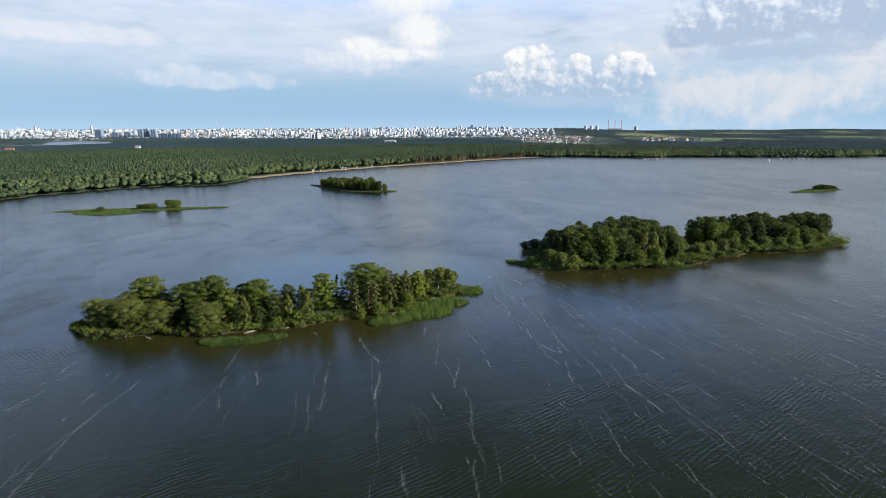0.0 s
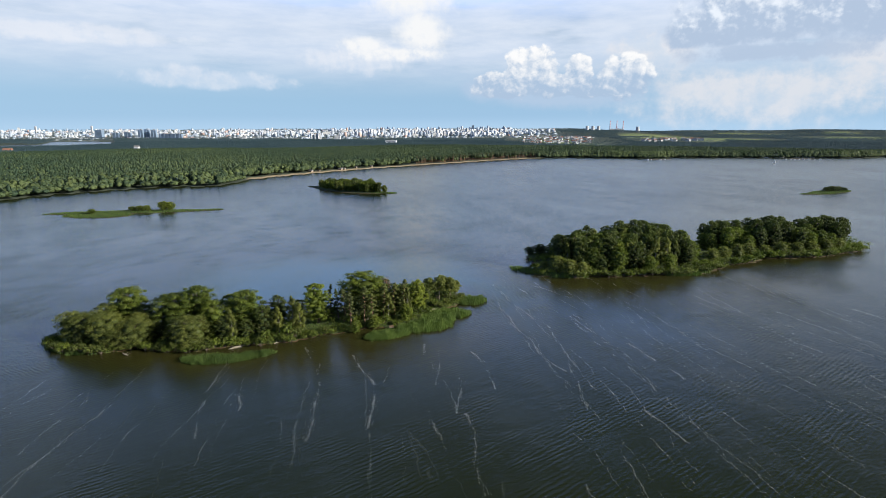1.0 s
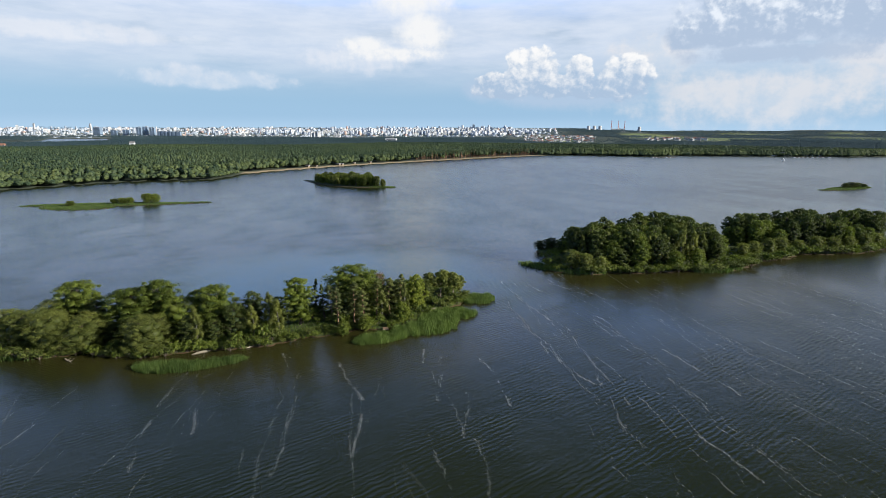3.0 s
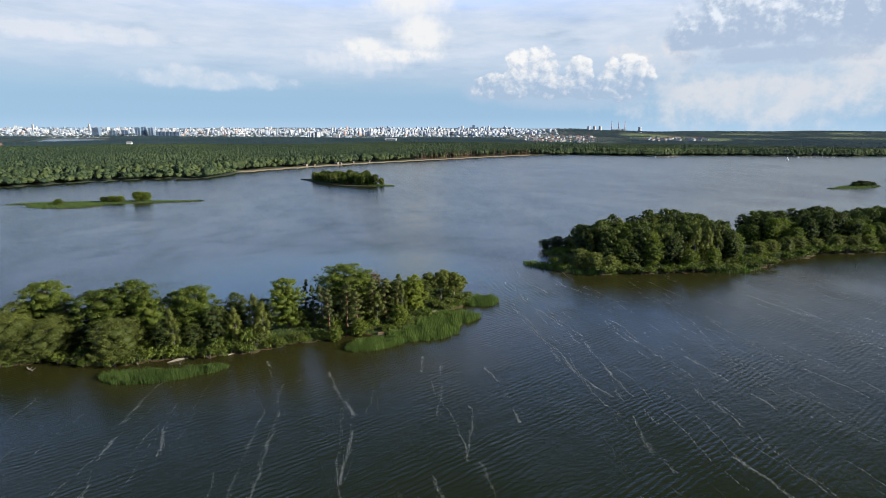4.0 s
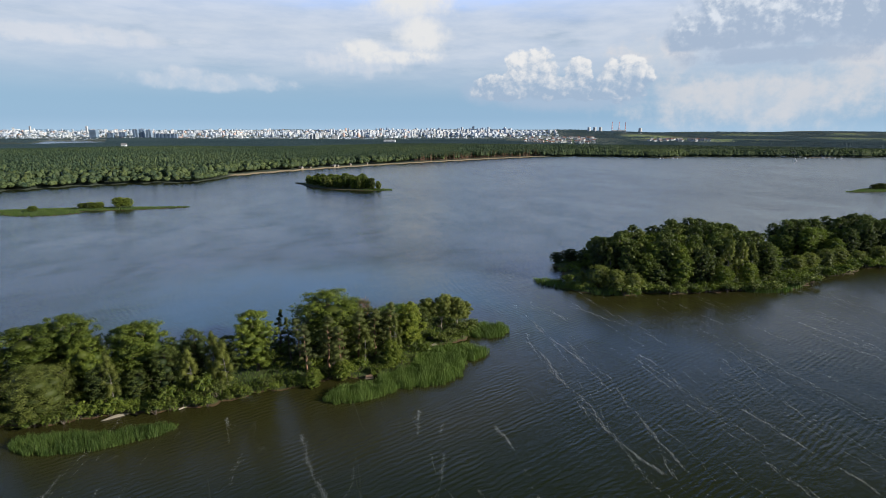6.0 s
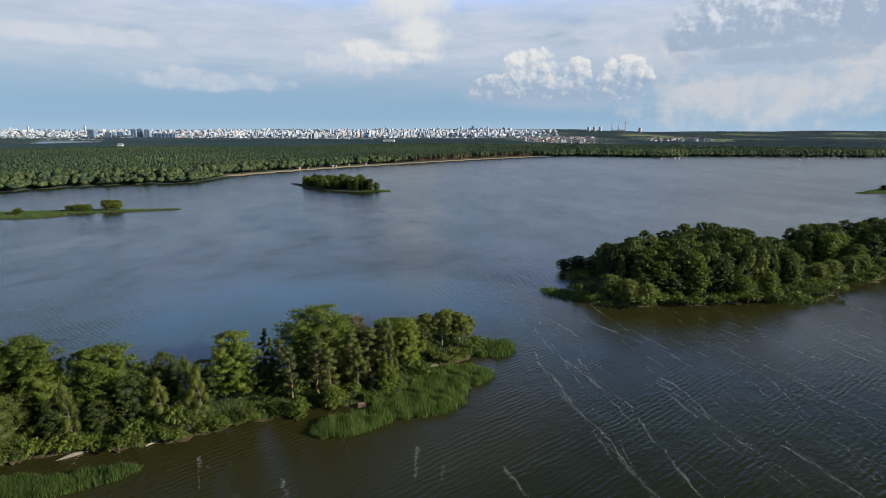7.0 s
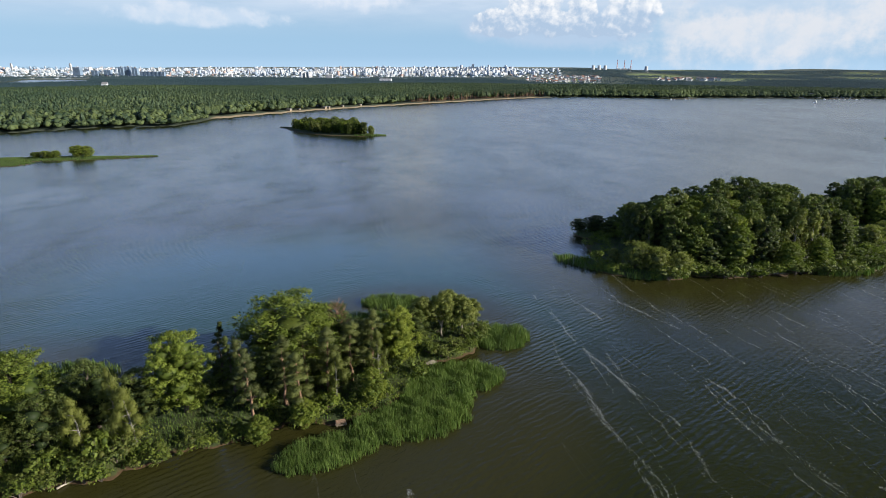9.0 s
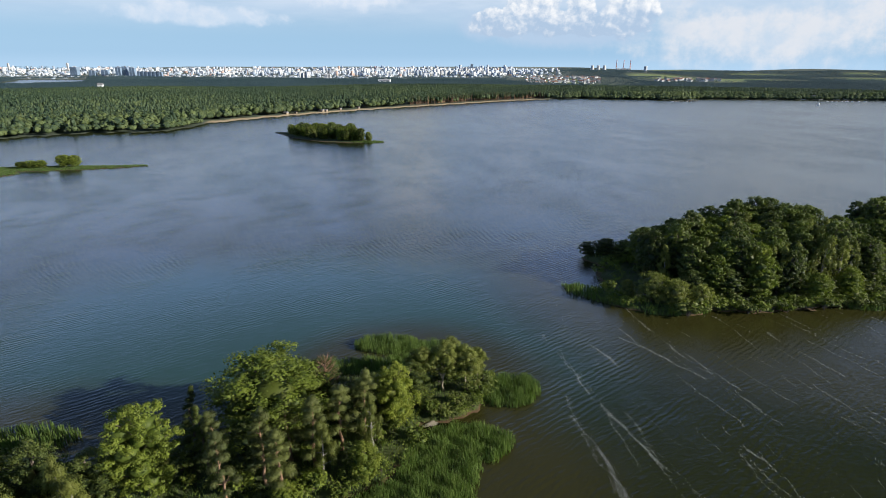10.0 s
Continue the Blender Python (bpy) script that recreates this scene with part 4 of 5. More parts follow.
reeds("reed_bed", ISLET, 6, 1.2, 0.24, "low green reeds covering the tiny islet", 11)


reeds("long_grass", NEAR, 11, 0.8, 0.11, "rough grass along the long island's low banks", 12, 0.0, 0.0, "grass")
reeds("long_grass", RIGHT, 1.2, 0.9, 0.28, "rough grass along the wooded island's low banks", 13, 0.0, 0.0, "grass")


# ---- trees of the near island: x, y, height, crown width ----
def row(kind, rows, place, fine=True, lobes=NEAR):
    rng = np.random.default_rng(len(rows) * 13 + len(kind))
    for q, (x, y, h, w) in enumerate(rows):
        F = float(inside(lobes, np.array(x), np.array(y)))
        z = float(bank(F)) - 0.06 if F > 0 else -0.2
        tree(kind, q % 3, x, y, z, h, w, place, float(rng.uniform(0, 360)), fine)


ON_NEAR = "on the long low island"
row("willow", ((-121, 153, 8.5, 10.5), (-114, 149.5, 9, 12), (-105.5, 147.5, 10, 13), (-97.5, 147.5, 10.4, 13.5), (-112, 157, 10.5, 12), (-80.5, 147.5, 9.6, 11), (-100, 154, 9.5, 10)), ON_NEAR)
row("broad", ((-107, 161, 14.2, 13.5), (-68.2, 160.8, 13.4, 13.5), (-84, 162.5, 14.6, 12.5), (-90.5, 159.3, 12.7, 13), (-33.3, 180.6, 15.0, 15.5), (-77, 157, 10.5, 8)), ON_NEAR)
row("aspen", ((-46.5, 167.4, 14.2, 9.8), (-94, 163, 11, 8), (-74, 165, 11, 8)), ON_NEAR)
row("alder", ((-58, 163, 11, 8), (-61, 157, 9.5, 7), (-71, 152, 8, 7), (-52, 165, 10, 7), (-86, 152, 9, 8), (-38, 184, 11, 8), (-27, 188, 11, 8), (-21, 184, 11, 8), (-93, 152, 8, 7), (-34, 173, 9, 7), (-30, 183, 11, 8), (-65, 165, 10, 8), (-100, 158, 10, 9), (-116, 153, 9, 8), (-18, 189, 9, 7), (-12, 192, 8, 6), (-80, 153, 8, 7), (-66, 155, 9, 6)), ON_NEAR)
row("birch", ((-69, 151.6, 11, 4.5), (-52.6, 160, 11.8, 5), (-49.8, 159.2, 10.3, 4.8), (-56, 157, 9.5, 5), (-17, 177.5, 9.5, 4.2), (-23, 172, 9.5, 5)), ON_NEAR)
row("pine", ((-34.8, 165.4, 12, 5.2), (-31, 170, 12, 5.5), (-28, 168, 11, 6), (-25, 174, 12, 6.5), (-22, 178, 11.5, 6), (-29, 175, 12.5, 6), (-19, 182, 11.5, 6.5), (-38, 171, 11, 5)), ON_NEAR)
row("spruce", ((-44.4, 177, 11.4, 5), (-41, 173.5, 11, 4.6)), ON_NEAR)
row("lime", ((-14.4, 185.4, 10.4, 7.6), (-17, 172.5, 6, 5), (-32.5, 162, 4.5, 4), (-27, 166, 5, 5)), ON_NEAR)
row("airy", ((-11, 194, 9.2, 5.4), (-6.7, 194.6, 9.9, 6), (-2.6, 195.2, 9.0, 6.2), (-0.4, 197.6, 8.2, 5.6), (-6, 199, 8.6, 6)), ON_NEAR)
row("bush", ((-45, 157, 2.8, 4), (-42, 161, 2.6, 4), (-37, 163, 2.5, 4), (-9, 188, 3, 5), (-4, 190.5, 3.2, 5), (0, 194, 3.2, 5), (1.5, 199, 3, 4.5), (-60, 151, 3, 5), (-66, 150, 3, 5.5), (-73, 148, 3, 5), (-54, 154, 2.6, 4), (-80, 144, 3, 5), (-89, 147, 3, 5), (-12, 203, 3, 5), (-20, 169, 2.6, 4), (-1, 190.5, 2.6, 4), (-5, 187.5, 2.4, 4), (2, 195.5, 2.6, 4)), ON_NEAR)


def undergrowth(lobes, count, gap, seed, place, low, high, margin=0.05, fine=True):
    """Low bushes that close the ground under and between the trees."""
    rng = np.random.default_rng(seed)
    L = np.asarray(lobes, float)
    lo, hi = L[:, :2].min(0) - 40, L[:, :2].max(0) + 40
    got = []
    for _ in range(count * 80):
        x, y = rng.uniform(0, 1, 2) * (hi - lo) + lo
        F = float(inside(lobes, np.array(x), np.array(y)))
        if F < margin or any((x - a) ** 2 + (y - b) ** 2 < gap * gap for a, b in got):
            continue
        got.append((x, y))
        h = rng.uniform(low, high)
        if -50 < x < -35 and y < 167:      # the open grassy shore
            h = 0.8
        tree("bush", int(rng.integers(2)), x, y, float(bank(F)) - 0.06, h, h * rng.uniform(1.25, 1.7), place, float(rng.uniform(0, 360)), fine)
        if len(got) >= count:
            break


undergrowth(NEAR, 140, 3.2, 77, ON_NEAR, 1.6, 4.2, 0.0, True)


def rim_bushes(lobes, x0, x1, gap, low, high, place, seed, fine=True):
    """Bushes leaning out over the sunny shore of an island."""
    rng = np.random.default_rng(seed)
    ys = np.linspace(100, 330, 921)
    x = x0
    while x < x1:
        F = inside(lobes, np.full(len(ys), x), ys)
        hit = np.where(F > 0.02)[0]
        if len(hit):
            h = rng.uniform(low, high)
            tree("bush", int(rng.integers(2)), x, float(ys[hit[0]]) + rng.uniform(-1.0, 0.5), 0.1, h, h * rng.uniform(1.3, 1.7), place, float(rng.uniform(0, 360)), fine)
        x += gap * rng.uniform(0.7, 1.3)


rim_bushes(NEAR, -126, -48, 2.3, 1.6, 3.6, ON_NEAR, 91)
rim_bushes(NEAR, -47, -14, 3.4, 0.9, 1.7, ON_NEAR, 92)
row("bush", ((-53, 155.8, 5.2, 5.5), (-50.2, 157.6, 4.0, 4.4), (-56, 154.2, 3.4, 4.6), (-59.2, 153, 3.6, 5), (-45.2, 156.9, 3.2, 4.6), (-48.5, 158.5, 2.4, 4)), ON_NEAR)


def thicket(name, lobes, count, seed, low, high, label, leaf=0.46):
    """Bushes too many to count, in one mesh."""
    rng = np.random.default_rng(seed)
    L = np.asarray(lobes, float)
    lo, hi = L[:, :2].min(0) - 40, L[:, :2].max(0) + 40
    p = rng.uniform(0, 1, (count * 40, 2)) * (hi - lo) + lo
    F = inside(lobes, p[:, 0], p[:, 1])
    # most of them close to the rim, where they are seen
    p = p[(F > -0.02) & ((F < 0.16) | (rng.uniform(0, 1, len(F)) < 0.2))][:count]
    vs, fs, ts, ds, o = [], [], [], [], 0
    for x, y in p:
        h = rng.uniform(low, high)
        w = h * rng.uniform(1.2, 1.7)
        lumps = [(x + w * 0.3 * math.cos(a), y + w * 0.3 * math.sin(a), 0.2 + h * rng.uniform(0.3, 0.62), w * 0.24, h * 0.36) for a in rng.uniform(0, 6.28, 6)]
        c, d = lobe_points(rng, lumps, 120, 0.4)
        c[:, 2] = np.maximum(c[:, 2], 0.2)
        v, f = sprays(rng, c, d, leaf)
        vs.append(v), fs.append(f + o), ds.append(d), ts.append(np.full(len(v), rng.uniform(-0.3, 0.8)))
        o += len(v)
    ob = new(name, soften(mesh_of(name, np.concatenate(vs), np.concatenate(fs), M_BROAD, {"tint": np.concatenate(ts)}), np.repeat(np.concatenate(ds), 4, axis=0)))
    return tagged(ob, label, "bushes", "", "stuff")



def dead_tree(x, y, h):
    rng = np.random.default_rng(3)
    ob = new("dead_tree")
    pieces = [tube([(0, 0, -0.2), (0.1, 0, h * 0.5), (0, 0.1, h)], [0.2, 0.13, 0.02], 6)]
    for i in range(46):
        z = h * (0.35 + 0.6 * i / 46)
        a, l = i * 2.4, h * 0.22 * (1.1 - 0.6 * i / 46)
        b = np.array((0.05, 0.05, z))
        c = b + (l * math.cos(a) * 0.6, l * math.sin(a) * 0.6, l * 0.55)
        e = c + (l * math.cos(a + 0.4) * 0.5, l * math.sin(a + 0.4) * 0.5, l * 0.5)
        pieces.append(tube([b, c, e], [0.06, 0.04, 0.012], 4))
        for s in (-0.7, 0.7):
            pieces.append(tube([c, c + (l * 0.4 * math.cos(a + s), l * 0.4 * math.sin(a + s), l * 0.45)], [0.035, 0.012], 3))
    v, f = joined(pieces)
    part("trunk", mesh_of("trunk", v, f, M_DEADWOOD), ob)
    ob.location = (x, y, 0.5)
    tagged(ob, "dead leafless tree with reddish-brown twigs on the island", "tree")


dead_tree(-26, 186.4, 11.3)
thicket("undergrowth", NEAR, 260, 79, 1.0, 2.9, "tangled green undergrowth hanging over the long island's banks", 0.3)


# ---- trees of the right island ----
def fill(lobes, count, gap, kinds, seed, heights, place, margin=0.10, fine=False):
    """Trees scattered over an island, none nearer than the gap to another, lower at the rim."""
    rng = np.random.default_rng(seed)
    L = np.asarray(lobes, float)
    lo, hi = L[:, :2].min(0) - 40, L[:, :2].max(0) + 40
    got = []
    for _ in range(count * 60):
        x, y = rng.uniform(0, 1, 2) * (hi - lo) + lo
        F = float(inside(lobes, np.array(x), np.array(y)))
        if F < margin or any((x - a) ** 2 + (y - b) ** 2 < gap * gap for a, b in got):
            continue
        got.append((x, y))
        kind = kinds[int(rng.integers(len(kinds)))]
        h0, w0 = SIZE[kind]
        h = rng.uniform(*heights) * (0.72 + 0.28 * min(1, F / 0.35)) * (0.92 if kind in ("willow", "birch") else 1)
        tree(kind, int(rng.integers(3)), x, y, 0.6, h, w0 * h / h0 * rng.uniform(0.88, 1.12), place, float(rng.uniform(0, 360)), fine)
        if len(got) >= count:
            break


ON_RIGHT = "on the thickly wooded island"
fill(((70, 257, 27, 18, 0), (94, 270, 26, 24, 20)), 92, 4.3, ("alder", "broad", "alder", "aspen", "alder", "broad", "birch"), 21, (13.2, 14.5), ON_RIGHT)
fill(((150, 294, 20, 14, 20), (180, 303, 36, 17, 12), (205, 308, 22, 15, 30)), 74, 5.0, ("broad", "alder", "alder", "broad", "alder"), 22, (12.4, 13.7), ON_RIGHT)
row("willow", ((45, 237, 8, 8), (50, 234.5, 7, 8), (56, 234, 6.5, 7), (40, 240, 6, 6), (126, 263, 9, 10), (134, 268, 9.5, 11), (142, 271, 9, 10), (150, 275, 9.5, 11), (159, 277, 8.5, 10), (168, 278, 9, 11), (178, 281, 8.5, 10), (188, 285, 9, 10), (198, 289, 8, 10), (208, 295, 8, 9)), ON_RIGHT, False, RIGHT)
row("lime", ((74, 243, 13.5, 9), (88, 240, 8, 7), (98, 243, 8, 7)), ON_RIGHT, False, RIGHT)
row("birch", ((80, 243, 12, 5.5), (85, 246, 13, 6), (92, 246, 13.5, 6), (98, 248, 13, 6), (103, 251, 12.5, 6), (62, 246, 12, 6)), ON_RIGHT, False, RIGHT)
row("alder", ((42, 272, 5, 7), (37, 274, 4, 6), (47, 270, 6, 7), (110, 254, 8, 7), (56, 240, 7, 6), (66, 240, 7, 7)), ON_RIGHT, False, RIGHT)
row("bush", ((60, 236, 3, 5), (66, 236, 3, 5), (72, 237, 3, 5), (80, 238, 3, 5), (86, 238, 3, 5), (93, 239, 3.2, 5), (100, 242, 3.2, 5), (107, 246, 3.5, 6), (113, 250, 3.5, 6), (118, 254, 3.2, 5), (122, 257, 3, 5), (218, 298, 3, 6), (224, 303, 2.5, 5), (128, 272, 2.6, 6), (121, 268, 2.6, 6), (36, 244, 3, 5)), ON_RIGHT, False, RIGHT)

rim_bushes(RIGHT, 52, 126, 3.2, 2.4, 4.4, "on the thickly wooded island", 93, False)
rim_bushes(RIGHT, 127, 222, 4.2, 2.4, 4.6, "on the thickly wooded island", 94, False)
thicket("undergrowth", RIGHT, 400, 78, 1.6, 4.0, "tangled green undergrowth along the wooded island's banks")

# ---- trees of the far islands ----
fill(((-132, 592, 46, 17, -42), (-106, 572, 26, 12, -30), (-96, 565, 18, 9, -20)), 62, 5.8, ("broad", "willow", "alder", "broad"), 31, (9, 14), "on the small far island", 0.10, "far")
row("broad", ((-245, 425, 9, 11), (-240, 427, 7, 8), (-262, 421, 5, 8), (-268, 420, 4.6, 8), (-257, 422, 4.6, 7), (-291, 404, 4.2, 7)), "on the flat reedy island", "far", FLAT)
row("alder", ((382, 578, 5, 10), (389, 580, 6, 11), (396, 583, 4.5, 9), (404, 584, 4, 8)), "on the tiny far islet", "far", ISLET)


# ---- the city and the works on the skyline ----
def ground_at(x, y):
    return float(land_z(np.array(float(x)), np.array(float(y))))


def apartment_block(a, d, w, dep, h, material, label, turn=0.0, steps=1, name="apartment_building"):
    """A block of flats: walls with recessed window bands, a parapet roof and a lift house."""
    x, y = polar(a, d)
    z = ground_at(x, y)
    ob = new(name)
    ob.matrix_basis = pose(x, y, z, 0, 0, turn)
    bm = bmesh.new()
    for s in range(steps):
        box(bm, (s - (steps - 1) / 2) * w / steps, (s % 2) * 2.5, -3, w / steps - (0.8 if steps > 1 else 0), dep, h + 3 - (s % 2) * 0.06 * h)
    part("wall", bm, ob, "", material)
    bm = bmesh.new()
    for s in range(steps):
        for q in range(max(2, int(h / 6))):
            box(bm, (s - (steps - 1) / 2) * w / steps, (s % 2) * 2.5 - dep / 2 - 0.02, 2.5 + q * 6 * 0.94, w / steps * 0.8, 0.3, 1.7)
    part("window_band", bm, ob, "", M_GLASS)
    bm = bmesh.new()
    for s in range(steps):
        box(bm, (s - (steps - 1) / 2) * w / steps, (s % 2) * 2.5, h - (s % 2) * 0.06 * h, w / steps - 1.4, dep - 1, 0.8)
    box(bm, w * 0.1, 0, h, min(7, w * 0.4), dep * 0.5, 3.6)
    part("roof", bm, ob, "", M_ROOF)
    return tagged(ob, label, "building", "city blocks")


def city():
    rng = np.random.default_rng(9)
    pale = "pale high-rise block of flats in the distant city"
    # the marked buildings in front
    apartment_block(-34.36, 3700, 46, 30, 56, M_BLUE, "dark blue glass office tower in the distant city", name="office_tower")
    apartment_block(-34.91, 4300, 12, 12, 62, M_GREY, "slim grey tower rising above the distant city", name="office_tower")
    # flats under a cloud's shadow, which is put into their wall colour
    for px, d, w, h in ((207, 3650, 40, 38), (228, 3650, 44, 40), (251, 3600, 32, 58), (262, 3620, 32, 60), (274, 3600, 32, 56)):
        apartment_block(polar_px(px), d, w, 20, h, M_BLUE, "tower of flats in painted cloud shade by the forest", steps=2)
    for px in (290, 303, 316):
        apartment_block(polar_px(px), 3450, 52, 18, 36, M_BLUE, "long slab of flats in painted cloud shade by the forest", steps=4)
    for px, h in ((553, 40), (559, 38), (565, 42)):
        apartment_block(polar_px(px), 3050, 19, 18, h, M_WHITE, "white tower of flats above the forest", 35, steps=1)
    apartment_block(-13.29, 3150, 36, 18, 34, M_WHITE, "white block of flats above the forest", steps=2)
    apartment_block(-38.88, 4500, 12, 12, 55, M_GREY, "slim grey tower rising above the distant city", name="office_tower")
    apartment_block(-22.27, 3200, 22, 16, 24, M_WHITE, "white block of flats above the forest")
    apartment_block(-7.80, 2150, 44, 18, 19, M_WHITE, "long low white building among the forest", name="white_building")
    apartment_block(0.69, 4600, 20, 18, 52, M_BLUE, "dark tower rising above the distant city", name="office_tower")
    # rows of flats that can be told apart
    for q in range(150):
        a = rng.uniform(-41, 4.5) if q % 3 else rng.uniform(-6, 5)
        d = rng.uniform(3800, 4700)
        tall = rng.uniform(0, 1) < 0.35
        h = rng.uniform(24, 40) if tall else rng.uniform(11, 22)
        w = rng.uniform(15, 24) if tall else rng.uniform(26, 70)
        grey = rng.uniform(0, 1) < 0.15
        apartment_block(a, d, w, rng.uniform(13, 18), h, M_GREY if grey else M_WHITE, pale.replace("pale", "grey") if grey else pale, rng.uniform(18, 55), 1 if tall else int(rng.integers(2, 5)))
    # the rest of the town, too many to count
    bm_v, bm_f, o = [], [], 0
    cube = np.array([(x, y, z) for z in (0, 1) for y in (-0.5, 0.5) for x in (-0.5, 0.5)], float)
    faces = np.array([(0, 1, 5, 4), (1, 3, 7, 5), (3, 2, 6, 7), (2, 0, 4, 6), (4, 5, 7, 6)])
    for q in range(2600):
        a = rng.uniform(-43, 9.5)
        d = 3380 + 1500 * rng.uniform(0, 1) ** 0.8
        if a > 3 and rng.uniform(0, 1) < (a - 3) / 9 or d < 3720 and rng.uniform(0, 1) < 0.55:
            continue
        x, y = polar(a, d)
        h = rng.uniform(4, 9) if d < 3750 else rng.uniform(6, 29) * (1.2 if -14 < a < 5 else 0.9) * (1 if rng.uniform(0, 1) < 0.5 else 0.6)
        sx, sy, t = rng.uniform(10, 34) * (0.55 if h > 18 else 1), rng.uniform(10, 16), rng.uniform(0.25, 0.95)
        v = cube * (sx, sy, h + 4)
        v = np.stack([v[:, 0] * math.cos(t) - v[:, 1] * math.sin(t) + x, v[:, 0] * math.sin(t) + v[:, 1] * math.cos(t) + y, v[:, 2] + ground_at(x, y) - 4], 1)
        bm_v.append(v), bm_f.append(faces + o)
        o += 8
    ob = new("city_buildings", mesh_of("city_buildings", np.concatenate(bm_v), np.concatenate(bm_f), M_CITY))
    tagged(ob, "crowded pale city buildings along the far skyline", "buildings", "", "stuff")


def polar_px(px):
    """Bearing of a mark on the skyline, given by its place across the first view."""
    return math.degrees(math.atan((px - 784) / 970.4)) - 2.38


def city_mat():
    k = Mat("city_walls")
    r = k.n("ShaderNodeNewGeometry").outputs["Random Per Island"]
    n = k.noise(k.place(), 0.05, 4)
    # pale walls with the blue of distance haze mixed into their colour
    c = k.mix(k.ramp(r, 0.0, 1.0), (0.26, 0.32, 0.41, 1), (0.50, 0.53, 0.58, 1))
    c = k.mix(k.ramp(r, 0.93, 0.95), c, (0.42, 0.30, 0.26, 1))
    c = k.mix(k.ramp(n, 0.45, 0.75, 0.0, 0.3), c, (0.25, 0.27, 0.30, 1))
    k.set(color=c, rough=0.8)
    return k.m


M_CITY = city_mat()
city()


def chimney(px, d, h, r):
    x, y = polar(polar_px(px), d)
    ob = new("chimney")
    ob.location = (x, y, ground_at(x, y))
    for q in range(8):
        z0, z1 = h * q / 8, h * (q + 1) / 8
        v, f = tube([(0, 0, z0 - (4 if q == 0 else 0)), (0, 0, z1)], [r * (1 - 0.45 * q / 8), r * (1 - 0.45 * (q + 1) / 8)], 12)
        part("band", mesh_of("band", v, f, M_RED if q >= 3 and q % 2 else M_WHITE), ob)
    tagged(ob, "tall power station chimney with red and white bands", "chimney", "power station chimneys")


def cooling_tower(px, d, h):
    x, y = polar(polar_px(px), d)
    ob = new("cooling_tower")
    ob.location = (x, y, ground_at(x, y))
    prof = [(0.42, -0.1), (0.36, 0.2), (0.30, 0.5), (0.27, 0.75), (0.29, 1.0), (0.26, 1.0), (0.25, 0.8)]
    v, f = tube([(0, 0, h * b) for a, b in prof], [h * a for a, b in prof], 20)
    part("shell", mesh_of("shell", v, f, M_GREY, smooth=True), ob)
    tagged(ob, "waisted grey concrete cooling tower on the skyline", "cooling tower", "cooling towers")


for px in (1077, 1089, 1100):
    chimney(px, 4500, 84, 4.2)
for px, h in ((1037, 42), (1047, 42), (1057, 42), (1126, 44)):
    cooling_tower(px, 4450, h)
apartment_block(15.07, 4480, 105, 30, 22, M_GREY, "long grey turbine hall below the chimneys", steps=5, name="power_station")


# ---- houses ----
def house(x, y, z, w, dep, h, wall, roof, label, name="house", group="village houses", turn=0.0):
    ob = new(name)
    ob.matrix_basis = pose(x, y, z, 0, 0, turn)
    bm = bmesh.new()
    box(bm, 0, 0, -1.5, w, dep, h + 1.5)
    part("wall", bm, ob, "", wall)
    bm = bmesh.new()
    e = 0.5
    v = [bm.verts.new(c) for c in ((-w / 2 - e, -dep / 2 - e, h - 0.2), (w / 2 + e, -dep / 2 - e, h - 0.2), (w / 2 + e, dep / 2 + e, h - 0.2), (-w / 2 - e, dep / 2 + e, h - 0.2), (-w / 2 - e, 0, h + dep * 0.42), (w / 2 + e, 0, h + dep * 0.42))]
    for q in ((0, 1, 5, 4), (2, 3, 4, 5), (0, 4, 3), (1, 2, 5), (3, 2, 1, 0)):
        bm.faces.new([v[k] for k in q])
    part("roof", bm, ob, "", roof)
    for q in range(2 if w > 5 else 1):
        bm = bmesh.new()
        box(bm, (q - 0.5 if w > 5 else 0) * w * 0.5, -dep / 2 - 0.03, h * 0.35, min(1.3, w * 0.3), 0.1, min(1.4, h * 0.4))
        part("window", bm, ob, "", M_GLASS)
    return tagged(ob, label, "house", group)


def village():
    rng = np.random.default_rng(14)
    protos = []
    for wall, roof, text in ((M_WHITE, M_TILE, "white village house with a red gable roof"), (M_WHITE, M_ROOF, "white village house with a grey gable roof"), (M_GREY, M_ROOF, "grey village house with a grey gable roof")):
        protos.append((wall, roof, text))
    made = {}
    for q in range(170):
        if q < 130:
            a, d = rng.uniform(polar_px(925), polar_px(1048)), rng.uniform(2250, 3400)
        else:
            a, d = rng.uniform(polar_px(1135), polar_px(1245)), rng.uniform(2380, 2560)
        x, y = polar(a, d)
        k = int(rng.integers(3))
        z, t = ground_at(x, y), float(rng.uniform(-40, 40))
        if k in made:
            copy_thing(made[k], pose(x, y, z, 0, 0, t))
        else:
            made[k] = house(x, y, z, 13, 10, 6.5, *protos[k], turn=t)


village()
hx, hy = polar(-40.78, 1420)
house(hx, hy, ground_at(hx, hy), 20, 12, 12, M_TIMBER, M_TILE, "large orange-roofed house standing in the forest", "manor_house", "", 15)
for px, d in ((243, 1500),):
    hx, hy = polar(polar_px(px), d)
    house(hx, hy, ground_at(hx, hy), 12, 10, 16, M_WHITE, M_ROOF, "white house showing between the forest trees", "house", "", 10)


# ---- beach and harbour ----
def bearing_shore(a, s):
    """A place s metres inland of the lake's edge at that bearing from the origin."""
    r = float(shore(a)) + s
    return r * math.sin(radians(a)), r * math.cos(radians(a))


